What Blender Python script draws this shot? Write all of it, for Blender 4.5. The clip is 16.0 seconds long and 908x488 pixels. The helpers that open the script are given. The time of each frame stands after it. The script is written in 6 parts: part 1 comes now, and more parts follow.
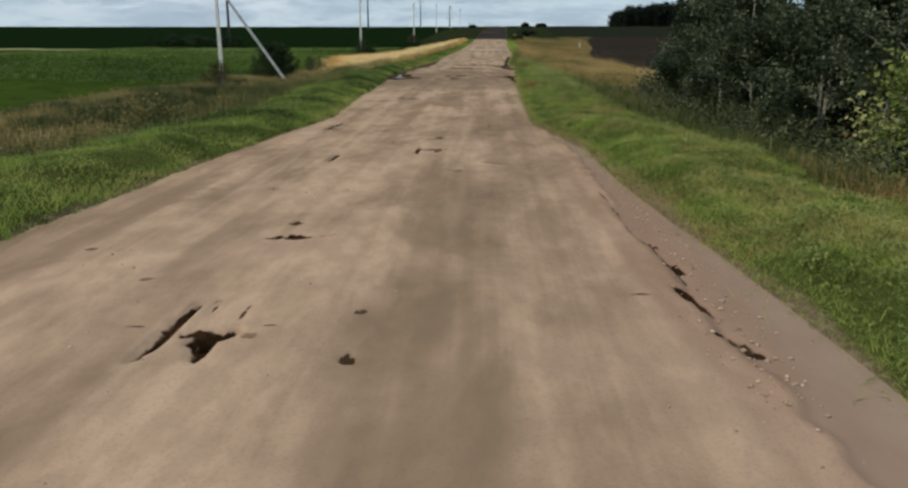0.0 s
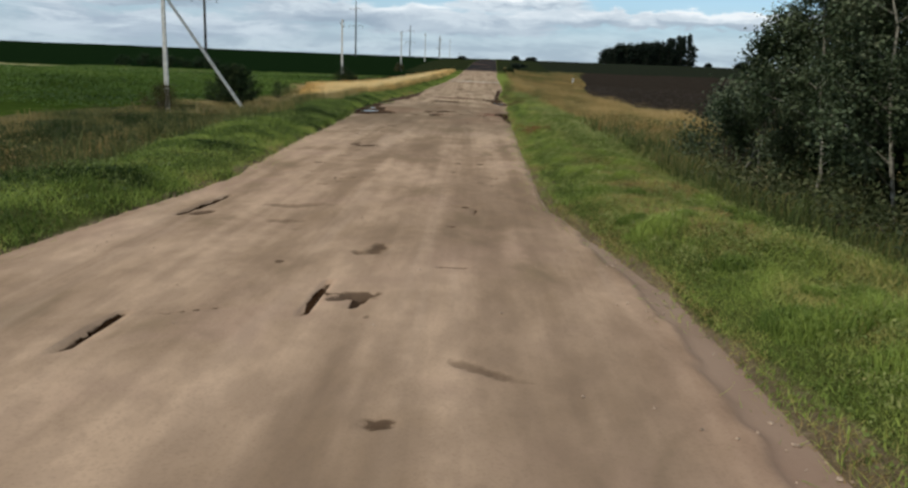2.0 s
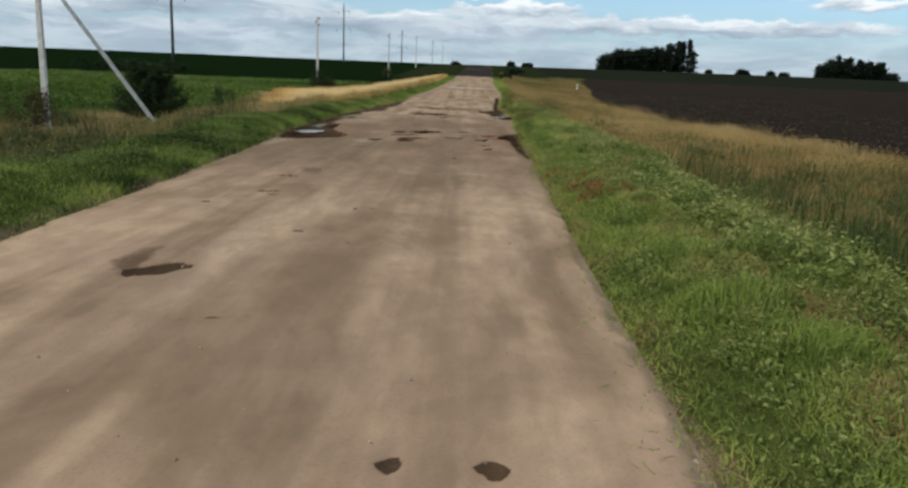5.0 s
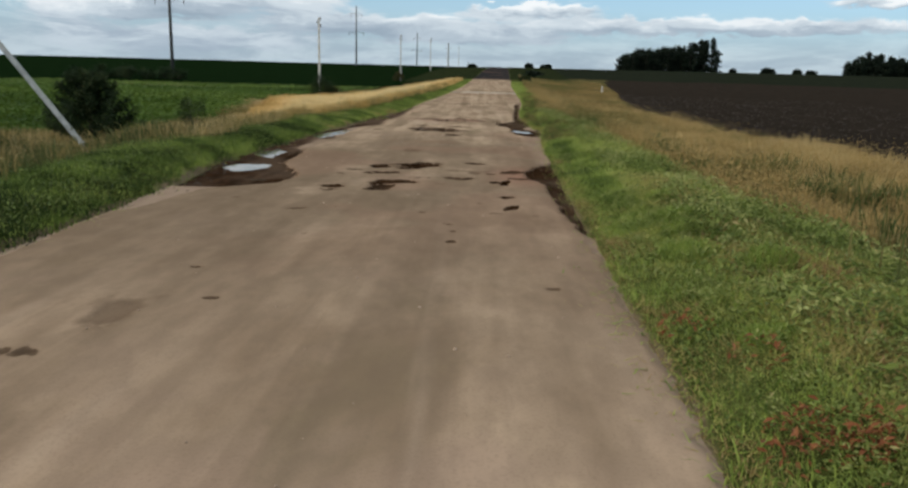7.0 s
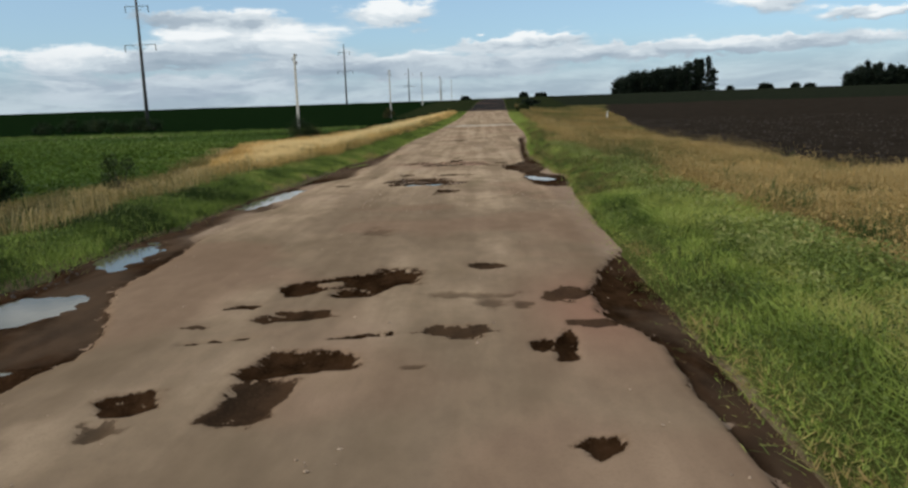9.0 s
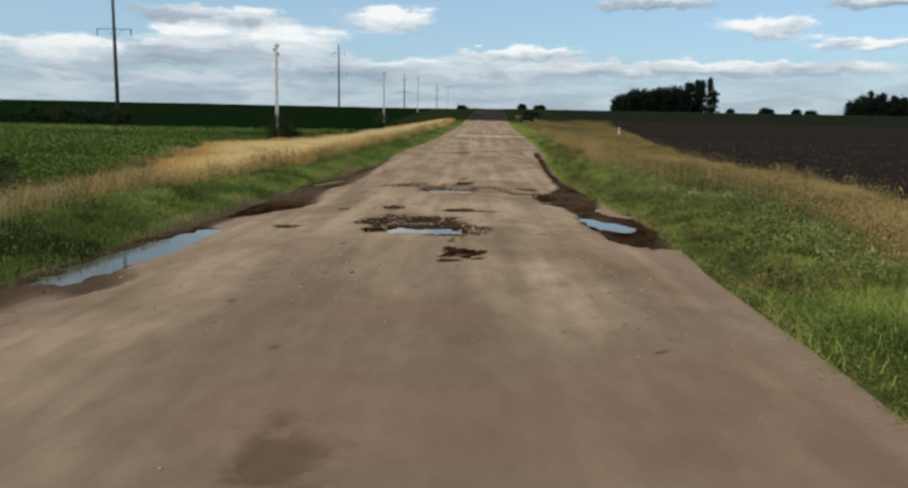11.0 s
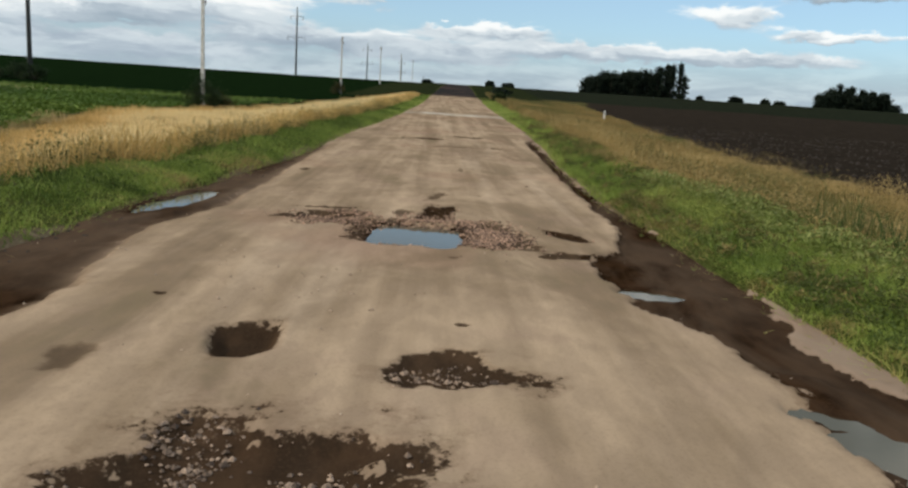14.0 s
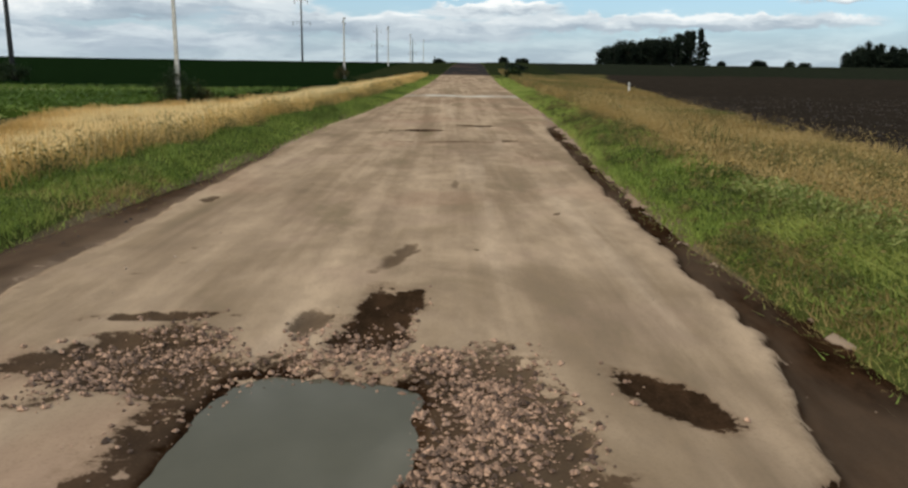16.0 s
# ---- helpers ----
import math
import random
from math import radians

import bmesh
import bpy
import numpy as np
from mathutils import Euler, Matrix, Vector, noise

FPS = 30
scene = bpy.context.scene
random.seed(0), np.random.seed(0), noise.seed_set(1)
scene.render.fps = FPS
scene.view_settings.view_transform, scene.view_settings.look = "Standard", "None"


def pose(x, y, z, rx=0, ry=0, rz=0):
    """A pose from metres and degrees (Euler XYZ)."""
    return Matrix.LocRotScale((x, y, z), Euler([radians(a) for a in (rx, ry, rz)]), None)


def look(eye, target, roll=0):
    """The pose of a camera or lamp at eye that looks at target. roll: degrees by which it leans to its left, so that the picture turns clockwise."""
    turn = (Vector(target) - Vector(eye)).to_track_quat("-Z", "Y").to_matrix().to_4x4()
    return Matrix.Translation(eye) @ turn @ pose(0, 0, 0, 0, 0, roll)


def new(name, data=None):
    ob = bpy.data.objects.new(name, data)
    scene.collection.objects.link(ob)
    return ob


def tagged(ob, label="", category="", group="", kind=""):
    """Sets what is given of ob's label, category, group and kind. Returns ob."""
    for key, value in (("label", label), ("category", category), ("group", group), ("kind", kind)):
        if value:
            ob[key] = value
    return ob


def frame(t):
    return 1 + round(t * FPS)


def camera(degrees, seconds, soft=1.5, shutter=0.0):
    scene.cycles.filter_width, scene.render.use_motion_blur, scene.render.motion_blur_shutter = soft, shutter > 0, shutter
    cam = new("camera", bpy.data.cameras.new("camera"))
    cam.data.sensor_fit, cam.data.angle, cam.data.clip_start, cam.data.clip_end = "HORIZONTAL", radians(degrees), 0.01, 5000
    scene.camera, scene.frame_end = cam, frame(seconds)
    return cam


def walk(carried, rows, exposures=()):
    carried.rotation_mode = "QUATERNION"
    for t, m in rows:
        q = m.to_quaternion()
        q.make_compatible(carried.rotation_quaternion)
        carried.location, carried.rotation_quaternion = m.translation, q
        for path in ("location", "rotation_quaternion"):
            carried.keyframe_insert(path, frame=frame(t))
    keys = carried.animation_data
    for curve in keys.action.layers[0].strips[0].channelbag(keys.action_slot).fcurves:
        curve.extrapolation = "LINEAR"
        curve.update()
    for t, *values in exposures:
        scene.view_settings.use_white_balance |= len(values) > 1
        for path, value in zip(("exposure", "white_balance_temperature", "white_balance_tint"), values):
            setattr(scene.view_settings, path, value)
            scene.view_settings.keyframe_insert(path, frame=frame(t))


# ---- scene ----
cam = camera(62.0, 16.0, soft=2.5)
PATH = [
    (0, (0.44, 1.462, 1.583), (0.372, 3.394, 1.069), 0.0),
    (0.5, (0.518, 2.98, 1.57), (0.471, 4.923, 1.097), 1.8),
    (1, (0.566, 4.599, 1.577), (0.529, 6.548, 1.127), 1.3),
    (1.5, (0.52, 6.294, 1.538), (0.492, 8.245, 1.098), 1.7),
    (2, (0.496, 7.987, 1.538), (0.47, 9.939, 1.1), 2.2),
    (2.5, (0.431, 9.673, 1.518), (0.4, 11.627, 1.092), 1.7),
    (3, (0.41, 11.233, 1.495), (0.382, 13.192, 1.093), 0.6),
    (3.5, (0.426, 12.891, 1.464), (0.415, 14.857, 1.096), 0.6),
    (4, (0.429, 14.779, 1.425), (0.437, 16.744, 1.057), 0.8),
    (4.2, (0.466, 15.597, 1.418), (0.484, 17.559, 1.028), 1.4),
    (6.5, (0.639, 23.963, 1.523), (0.592, 25.915, 1.089), 2.8),
    (7, (0.691, 25.644, 1.57), (0.631, 27.599, 1.154), 1.5),
    (7.5, (0.657, 27.409, 1.62), (0.599, 29.372, 1.242), -0.2),
    (8, (0.632, 29.246, 1.589), (0.569, 31.214, 1.238), -0.2),
    (8.5, (0.637, 31.06, 1.578), (0.574, 33.03, 1.237), -0.7),
    (9, (0.539, 32.937, 1.579), (0.471, 34.908, 1.247), -1.9),
    (11.3, (-0.201, 41.317, 1.471), (-0.217, 43.293, 1.163), 1.8),
    (11.5, (-0.271, 41.944, 1.468), (-0.266, 43.918, 1.148), 2.0),
    (12, (-0.368, 43.466, 1.475), (-0.347, 45.441, 1.16), 2.2),
    (12.5, (-0.405, 44.992, 1.488), (-0.372, 46.965, 1.162), 2.4),
    (13, (-0.394, 46.46, 1.5), (-0.345, 48.426, 1.138), 2.5),
    (13.5, (-0.411, 48.064, 1.468), (-0.346, 50.03, 1.105), 2.9),
    (14, (-0.355, 49.527, 1.485), (-0.28, 51.492, 1.119), 3.7),
    (14.5, (-0.203, 50.924, 1.484), (-0.181, 52.879, 1.065), 3.5),
    (15, (-0.063, 52.299, 1.485), (-0.041, 54.272, 1.158), 3.0),
    (15.5, (0.051, 53.669, 1.494), (0.082, 55.628, 1.089), 1.6),
    (16, (0.18, 54.843, 1.527), (0.2, 56.798, 1.107), 0.8),
]
walk(cam, [(t, look(eye, target, roll)) for t, eye, target, roll in PATH], ((0, -0.12, 6500, 10), (3.5, -0.12, 6500, 10), (7, -0.18, 6550, 10), (9, -0.21, 6600, 10), (12.5, -0.18, 6700, 10), (16, -0.08, 6800, 10)))

# ---- world, sun ----
world = bpy.data.worlds.new("cloudy_sky")
world.use_nodes = True
scene.world = world
SUN_EL, SUN_AZ = radians(38), radians(238)      # azimuth clockwise from +y


def node(nt, kind, **inputs):
    n = nt.nodes.new(kind)
    for key, value in inputs.items():
        key = key.replace("_", " ")
        n.inputs[int(key) if key.isdigit() else key].default_value = value
    return n


def math_node(nt, op, a, b=None, clamp=False):
    n = nt.nodes.new("ShaderNodeMath")
    n.operation, n.use_clamp = op, clamp
    for i, v in enumerate((a, b)):
        if v is None:
            continue
        if isinstance(v, (int, float)):
            n.inputs[i].default_value = v
        else:
            nt.links.new(v, n.inputs[i])
    return n.outputs[0]


def ramp(nt, fac, stops, smooth=True):
    n = nt.nodes.new("ShaderNodeValToRGB")
    n.color_ramp.interpolation = "EASE" if smooth else "LINEAR"
    while len(n.color_ramp.elements) < len(stops):
        n.color_ramp.elements.new(0.5)
    for e, (p, c) in zip(n.color_ramp.elements, stops):
        e.position = p
        e.color = (c, c, c, 1) if isinstance(c, (int, float)) else (*c, 1)
    nt.links.new(fac, n.inputs[0])
    return n.outputs[0]


def mix(nt, fac, a, b, blend="MIX"):
    n = nt.nodes.new("ShaderNodeMix")
    n.data_type, n.blend_type = "RGBA", blend
    for i, v in ((0, fac), (6, a), (7, b)):
        if isinstance(v, (int, float)):
            n.inputs[i].default_value = v
        elif isinstance(v, tuple):
            n.inputs[i].default_value = (*v, 1)
        else:
            nt.links.new(v, n.inputs[i])
    return n.outputs[2]


def noise_tex(nt, vec, scale, detail=4, rough=0.55, distortion=0.0):
    n = node(nt, "ShaderNodeTexNoise", Scale=scale, Detail=detail, Roughness=rough, Distortion=distortion)
    nt.links.new(vec, n.inputs["Vector"])
    return n.outputs["Fac"]


def scaled(nt, vec, sx, sy, sz, off=(0, 0, 0)):
    n = nt.nodes.new("ShaderNodeMapping")
    n.inputs["Scale"].default_value = (sx, sy, sz)
    n.inputs["Location"].default_value = off
    nt.links.new(vec, n.inputs["Vector"])
    return n.outputs[0]


CUMULUS = ((-0.102, 0.130, 0.065, 0.015, 0.75), (-0.251, 0.101, 0.088, 0.020, 0.72), (-0.325, 0.104, 0.045, 0.015, 0.70), (-0.498, 0.078, 0.055, 0.021, 0.75), (-0.387, 0.079, 0.057, 0.011, 0.25),
           (0.018, 0.091, 0.046, 0.009, 0.68), (0.100, 0.093, 0.060, 0.008, 0.62), (0.364, 0.123, 0.048, 0.014, 0.72), (0.491, 0.145, 0.070, 0.008, 0.42), (0.226, 0.150, 0.070, 0.006, 0.42), (0.475, 0.102, 0.075, 0.007, 0.70),
           (-0.330, 0.126, 0.090, 0.010, 0.40), (-0.159, 0.069, 0.120, 0.013, 0.42), (-0.372, 0.044, 0.160, 0.015, 0.50), (0.167, 0.076, 0.090, 0.009, 0.60), (-0.010, 0.062, 0.125, 0.014, 0.45), (0.360, 0.074, 0.150, 0.010, 0.55))


def build_sky():
    nt = world.node_tree
    nt.nodes.clear()
    out = nt.nodes.new("ShaderNodeOutputWorld")
    sky = nt.nodes.new("ShaderNodeTexSky")
    sky.sky_type, sky.sun_disc = "NISHITA", False
    sky.sun_elevation, sky.sun_rotation = SUN_EL, SUN_AZ
    sky.air_density, sky.dust_density = 1.2, 0.6
    tc = nt.nodes.new("ShaderNodeTexCoord")
    sep = nt.nodes.new("ShaderNodeSeparateXYZ")
    nt.links.new(tc.outputs["Generated"], sep.inputs[0])
    x, y, z = sep.outputs
    # high cover, crowded and flattened towards the horizon
    up = math_node(nt, "LOGARITHM", math_node(nt, "ADD", math_node(nt, "MAXIMUM", z, 0.0), 0.035), math.e)

    def heap(lift, scale, detail, seed):
        comb = nt.nodes.new("ShaderNodeCombineXYZ")
        nt.links.new(x, comb.inputs[0]); nt.links.new(y, comb.inputs[1])
        nt.links.new(math_node(nt, "ADD", math_node(nt, "MULTIPLY", up, 0.42), lift), comb.inputs[2])
        return noise_tex(nt, scaled(nt, comb.outputs[0], 1, 1, 1, (seed, seed * 0.7, 0)), scale, detail, 0.47, 0.0)

    body, above = heap(0.0, 5.8, 5, 3.4), heap(0.045, 5.8, 3, 3.4)
    wisps = heap(0.0, 11.0, 6, 6.4)
    cover = math_node(nt, "ADD", math_node(nt, "MULTIPLY", body, 0.86), math_node(nt, "MULTIPLY", wisps, 0.14))
    cover = math_node(nt, "ADD", cover, math_node(nt, "MULTIPLY", math_node(nt, "MAXIMUM", math_node(nt, "SUBTRACT", z, 0.1), 0.0), 0.5))     # more closed overhead
    high_mask = ramp(nt, cover, [(0.41, 0.0), (0.53, 1.0)])
    high_lit = math_node(nt, "ADD", math_node(nt, "MULTIPLY", math_node(nt, "SUBTRACT", body, above), 3.2), math_node(nt, "MULTIPLY", wisps, 0.9))
    # separate cumulus heaps low over the land ahead: bearing, elevation, half width, half height, tone
    bearing = math_node(nt, "ARCTAN2", x, y)
    flat = nt.nodes.new("ShaderNodeCombineXYZ")
    nt.links.new(bearing, flat.inputs[0]); nt.links.new(z, flat.inputs[1])
    puff = noise_tex(nt, scaled(nt, flat.outputs[0], 1, 2.2, 1), 22.0, 6, 0.6, 0.3)
    puff2 = noise_tex(nt, scaled(nt, flat.outputs[0], 1, 2.2, 1, (4, 7, 0)), 22.0, 6, 0.6, 0.3)
    shred = noise_tex(nt, scaled(nt, flat.outputs[0], 1, 5.0, 1, (2, 1, 0)), 9.0, 6, 0.62, 0.4)
    bent = nt.nodes.new("ShaderNodeCombineXYZ")
    nt.links.new(math_node(nt, "ADD", bearing, math_node(nt, "MULTIPLY", math_node(nt, "SUBTRACT", puff, 0.5), 0.085)), bent.inputs[0])
    nt.links.new(math_node(nt, "ADD", z, math_node(nt, "MULTIPLY", math_node(nt, "SUBTRACT", puff2, 0.5), 0.035)), bent.inputs[1])
    total, tones = 0.0, 0.0
    for az, el, wide, tall, tone in CUMULUS:
        near = nt.nodes.new("ShaderNodeMapping")
        near.inputs["Scale"].default_value = (1 / wide, 1 / tall, 0)
        near.inputs["Location"].default_value = (-az / wide, -el / tall, 0)
        nt.links.new(bent.outputs[0], near.inputs["Vector"])
        dot = nt.nodes.new("ShaderNodeVectorMath")
        dot.operation = "DOT_PRODUCT"
        nt.links.new(near.outputs[0], dot.inputs[0]); nt.links.new(near.outputs[0], dot.inputs[1])
        g = math_node(nt, "POWER", 0.3679, dot.outputs["Value"])
        part_y = nt.nodes.new("ShaderNodeSeparateXYZ")
        nt.links.new(near.outputs[0], part_y.inputs[0])
        shade = math_node(nt, "ADD", math_node(nt, "MULTIPLY", part_y.outputs[1], 0.30), tone)
        total = math_node(nt, "ADD", g, total)
        tones = math_node(nt, "ADD", math_node(nt, "MULTIPLY", g, shade), tones)
    low_lit = math_node(nt, "ADD", math_node(nt, "DIVIDE", tones, math_node(nt, "MAXIMUM", total, 0.02)), math_node(nt, "MULTIPLY", math_node(nt, "SUBTRACT", shred, 0.5), 0.9))
    low_mask = ramp(nt, math_node(nt, "ADD", total, math_node(nt, "MULTIPLY", math_node(nt, "SUBTRACT", shred, 0.5), 1.3)), [(0.22, 0.0), (0.62, 1.0)])
    ahead = math_node(nt, "MULTIPLY", ramp(nt, z, [(0.17, 1.0), (0.21, 0.0)]), ramp(nt, math_node(nt, "ABSOLUTE", bearing), [(0.62, 1.0), (0.72, 0.0)]))
    mask = mix(nt, ahead, high_mask, low_mask)
    lit = mix(nt, ahead, high_lit, low_lit)
    cloud = ramp(nt, lit, [(0.15, (0.29, 0.38, 0.47)), (0.42, (0.42, 0.51, 0.60)), (0.62, (0.66, 0.75, 0.82)), (0.85, (0.94, 0.99, 1.02))])
    sky_bg = nt.nodes.new("ShaderNodeBackground")
    sky_bg.inputs[1].default_value = 0.128
    veil = mix(nt, 1.0, sky.outputs[0], (0.58, 0.87, 1.18), "MULTIPLY")
    nt.links.new(mix(nt, 0.40, veil, (4.9, 6.2, 7.2)), sky_bg.inputs[0])        # thin high haze
    cl_bg = nt.nodes.new("ShaderNodeBackground")
    cl_bg.inputs[1].default_value = 1.1
    nt.links.new(cloud, cl_bg.inputs[0])
    low = ramp(nt, z, [(0.025, 0.85), (0.105, 0.0)])        # pale bank along the horizon
    haze = nt.nodes.new("ShaderNodeBackground")
    nt.links.new(mix(nt, ramp(nt, shred, [(0.38, 0.0), (0.62, 1.0)]), (0.40, 0.50, 0.61), (0.60, 0.71, 0.80)), haze.inputs[0])
    haze.inputs[1].default_value = 1.02
    m1, m2 = nt.nodes.new("ShaderNodeMixShader"), nt.nodes.new("ShaderNodeMixShader")
    nt.links.new(mask, m1.inputs[0]); nt.links.new(sky_bg.outputs[0], m1.inputs[1]); nt.links.new(cl_bg.outputs[0], m1.inputs[2])
    nt.links.new(low, m2.inputs[0]); nt.links.new(m1.outputs[0], m2.inputs[1]); nt.links.new(haze.outputs[0], m2.inputs[2])
    nt.links.new(m2.outputs[0], out.inputs[0])


build_sky()
sun = new("sun", bpy.data.lights.new("sun", "SUN"))
sun.data.energy, sun.data.angle, sun.data.color = 2.15, radians(4), (1.0, 0.92, 0.75)
sun.matrix_world = look((60 * math.sin(SUN_AZ) * math.cos(SUN_EL), 60 * math.cos(SUN_AZ) * math.cos(SUN_EL), 60 * math.sin(SUN_EL)), (0, 0, 0))


# ---- materials ----
def material(name):
    m = bpy.data.materials.new(name)
    m.use_nodes = True
    nt = m.node_tree
    return m, nt, nt.nodes["Principled BSDF"]


def attribute(nt, name, out="Fac"):
    n = nt.nodes.new("ShaderNodeAttribute")
    n.attribute_name = name
    return n.outputs[out]


def bump(nt, bsdf, height, strength, distance):
    n = node(nt, "ShaderNodeBump", Strength=strength, Distance=distance)
    nt.links.new(height, n.inputs["Height"])
    nt.links.new(n.outputs[0], bsdf.inputs["Normal"])


def plain(name, color, rough=0.7, metal=0.0, vary=0.25, scale=8.0, grain=0.004):
    """A painted, wooden or mineral surface with blotches and fine grain."""
    m, nt, b = material(name)
    co = nt.nodes.new("ShaderNodeTexCoord").outputs["Object"]
    n1, n2 = noise_tex(nt, co, scale, 5), noise_tex(nt, co, scale * 9, 3)
    f = math_node(nt, "ADD", math_node(nt, "MULTIPLY", n1, 0.65), math_node(nt, "MULTIPLY", n2, 0.35))
    dark, light = tuple(c * (1 - vary) for c in color), tuple(min(1, c * (1 + vary)) for c in color)
    nt.links.new(mix(nt, ramp(nt, f, [(0.35, 0.0), (0.65, 1.0)]), dark, light), b.inputs["Base Color"])
    b.inputs["Roughness"].default_value, b.inputs["Metallic"].default_value = rough, metal
    bump(nt, b, n2, 0.5, grain)
    return m


def foliage(name, stops, rough=0.55, through_light=0.25):
    """Leaves or blades: colour by a per-leaf tint attribute, with some light passing through."""
    m, nt, b = material(name)
    t = attribute(nt, "tint")
    col = ramp(nt, t, stops, smooth=False)
    nt.links.new(col, b.inputs["Base Color"])
    b.inputs["Roughness"].default_value = rough
    b.inputs["Specular IOR Level"].default_value = 0.1
    tr = nt.nodes.new("ShaderNodeBsdfTranslucent")
    nt.links.new(col, tr.inputs[0])
    mx = nt.nodes.new("ShaderNodeMixShader")
    mx.inputs[0].default_value = through_light
    nt.links.new(b.outputs[0], mx.inputs[1]); nt.links.new(tr.outputs[0], mx.inputs[2])
    nt.links.new(mx.outputs[0], nt.nodes["Material Output"].inputs[0])
    return m


def road_material():
    m, nt, b = material("worn_asphalt")
    pos = nt.nodes.new("ShaderNodeTexCoord").outputs["Object"]
    streak = noise_tex(nt, scaled(nt, pos, 2.3, 0.06, 1), 1.0, 4, 0.55, 0.4)
    patch = noise_tex(nt, scaled(nt, pos, 1.0, 0.42, 1, (1.7, 5.2, 0)), 0.85, 5, 0.6, 0.5)
    blot = noise_tex(nt, pos, 0.55, 6, 0.6, 0.4)
    mid = noise_tex(nt, scaled(nt, pos, 1, 0.45, 1), 5.0, 5, 0.6)
    fine = noise_tex(nt, pos, 55.0, 4, 0.65)
    speck = nt.nodes.new("ShaderNodeTexVoronoi")
    speck.inputs["Scale"].default_value = 70.0
    nt.links.new(pos, speck.inputs["Vector"])
    f = math_node(nt, "ADD", math_node(nt, "MULTIPLY", streak, 0.32), math_node(nt, "ADD", math_node(nt, "MULTIPLY", blot, 0.28), math_node(nt, "MULTIPLY", patch, 0.40)))
    col = mix(nt, ramp(nt, f, [(0.40, 0.0), (0.60, 1.0)]), (0.264, 0.188, 0.124), (0.495, 0.362, 0.250))
    col = mix(nt, ramp(nt, blot, [(0.52, 0.0), (0.68, 0.4)]), col, (0.30, 0.200, 0.153))          # reddish dust
    col = mix(nt, ramp(nt, patch, [(0.30, 0.55), (0.44, 0.0)]), col, (0.20, 0.155, 0.095))       # olive-brown film
    tracks = noise_tex(nt, scaled(nt, pos, 0.9, 0.05, 1, (3.3, 0, 0)), 1.0, 3, 0.6, 0.6)
    col = mix(nt, ramp(nt, tracks, [(0.52, 0.0), (0.72, 0.38)]), col, (0.20, 0.14, 0.095))        # traffic film in long streaks
    rubbed = noise_tex(nt, scaled(nt, pos, 1.5, 0.10, 1, (9.1, 4, 0)), 1.0, 3, 0.6, 0.5)
    col = mix(nt, ramp(nt, rubbed, [(0.56, 0.0), (0.72, 0.33)]), col, (0.54, 0.413, 0.305))           # pale dust rubbed along
    col = mix(nt, ramp(nt, mid, [(0.40, 0.25), (0.60, 0.0)]), col, (0.20, 0.145, 0.105))
    col = mix(nt, ramp(nt, fine, [(0.36, 0.22), (0.50, 0.0)]), col, (0.18, 0.13, 0.09))
    col = mix(nt, ramp(nt, speck.outputs["Distance"], [(0.0, 0.15), (0.22, 0.0)]), col, (0.52, 0.44, 0.37))
    col = mix(nt, attribute(nt, "stain"), col, mix(nt, mid, (0.135, 0.096, 0.064), (0.23, 0.163, 0.112)))
    col = mix(nt, attribute(nt, "far_dark"), col, mix(nt, mid, (0.022, 0.021, 0.022), (0.040, 0.038, 0.038)))
    # redder dust on the stretch before the broken part
    sep = nt.nodes.new("ShaderNodeSeparateXYZ")
    nt.links.new(pos, sep.inputs[0])
    along = math_node(nt, "ADD", sep.outputs[1], math_node(nt, "MULTIPLY", blot, 14.0))
    col = mix(nt, ramp(nt, math_node(nt, "MULTIPLY", along, 0.01), [(0.27, 1.0), (0.43, 0.0)]), col, (1.03, 0.98, 0.98), "MULTIPLY")
    # loose dirt along the edges
    dirt = mix(nt, mid, (0.24, 0.165, 0.12), (0.36, 0.27, 0.20))
    col = mix(nt, math_node(nt, "SUBTRACT", attribute(nt, "dirt"), attribute(nt, "far_dark"), True), col, dirt)
    red = mix(nt, fine, (0.22, 0.11, 0.075), (0.33, 0.19, 0.135))
    col = mix(nt, attribute(nt, "red"), col, red)
    # moist soil in holes and along the edges
    field = math_node(nt, "ADD", attribute(nt, "wet"), math_node(nt, "MULTIPLY", math_node(nt, "SUBTRACT", noise_tex(nt, pos, 13.0, 6, 0.75), 0.5), 0.42))
    chips = ramp(nt, noise_tex(nt, scaled(nt, pos, 1, 1, 1, (7.7, 2.1, 0)), 5.5, 3, 0.6), [(0.57, 0.0), (0.67, 0.16)])      # islands of asphalt left standing
    field = math_node(nt, "SUBTRACT", field, chips)
    firm = ramp(nt, attribute(nt, "moist"), [(0.55, 0.0), (0.8, 1.0)])
    wet = mix(nt, firm, ramp(nt, field, [(0.36, 0.0), (0.72, 1.0)]), ramp(nt, field, [(0.475, 0.0), (0.525, 1.0)]))
    wet = math_node(nt, "MULTIPLY", wet, attribute(nt, "moist"))
    col = mix(nt, math_node(nt, "MULTIPLY", ramp(nt, field, [(0.36, 0.0), (0.49, 0.45)]), attribute(nt, "moist")), col, (0.185, 0.12, 0.078))   # damp rim
    col = mix(nt, attribute(nt, "pale"), col, (0.55, 0.52, 0.46))
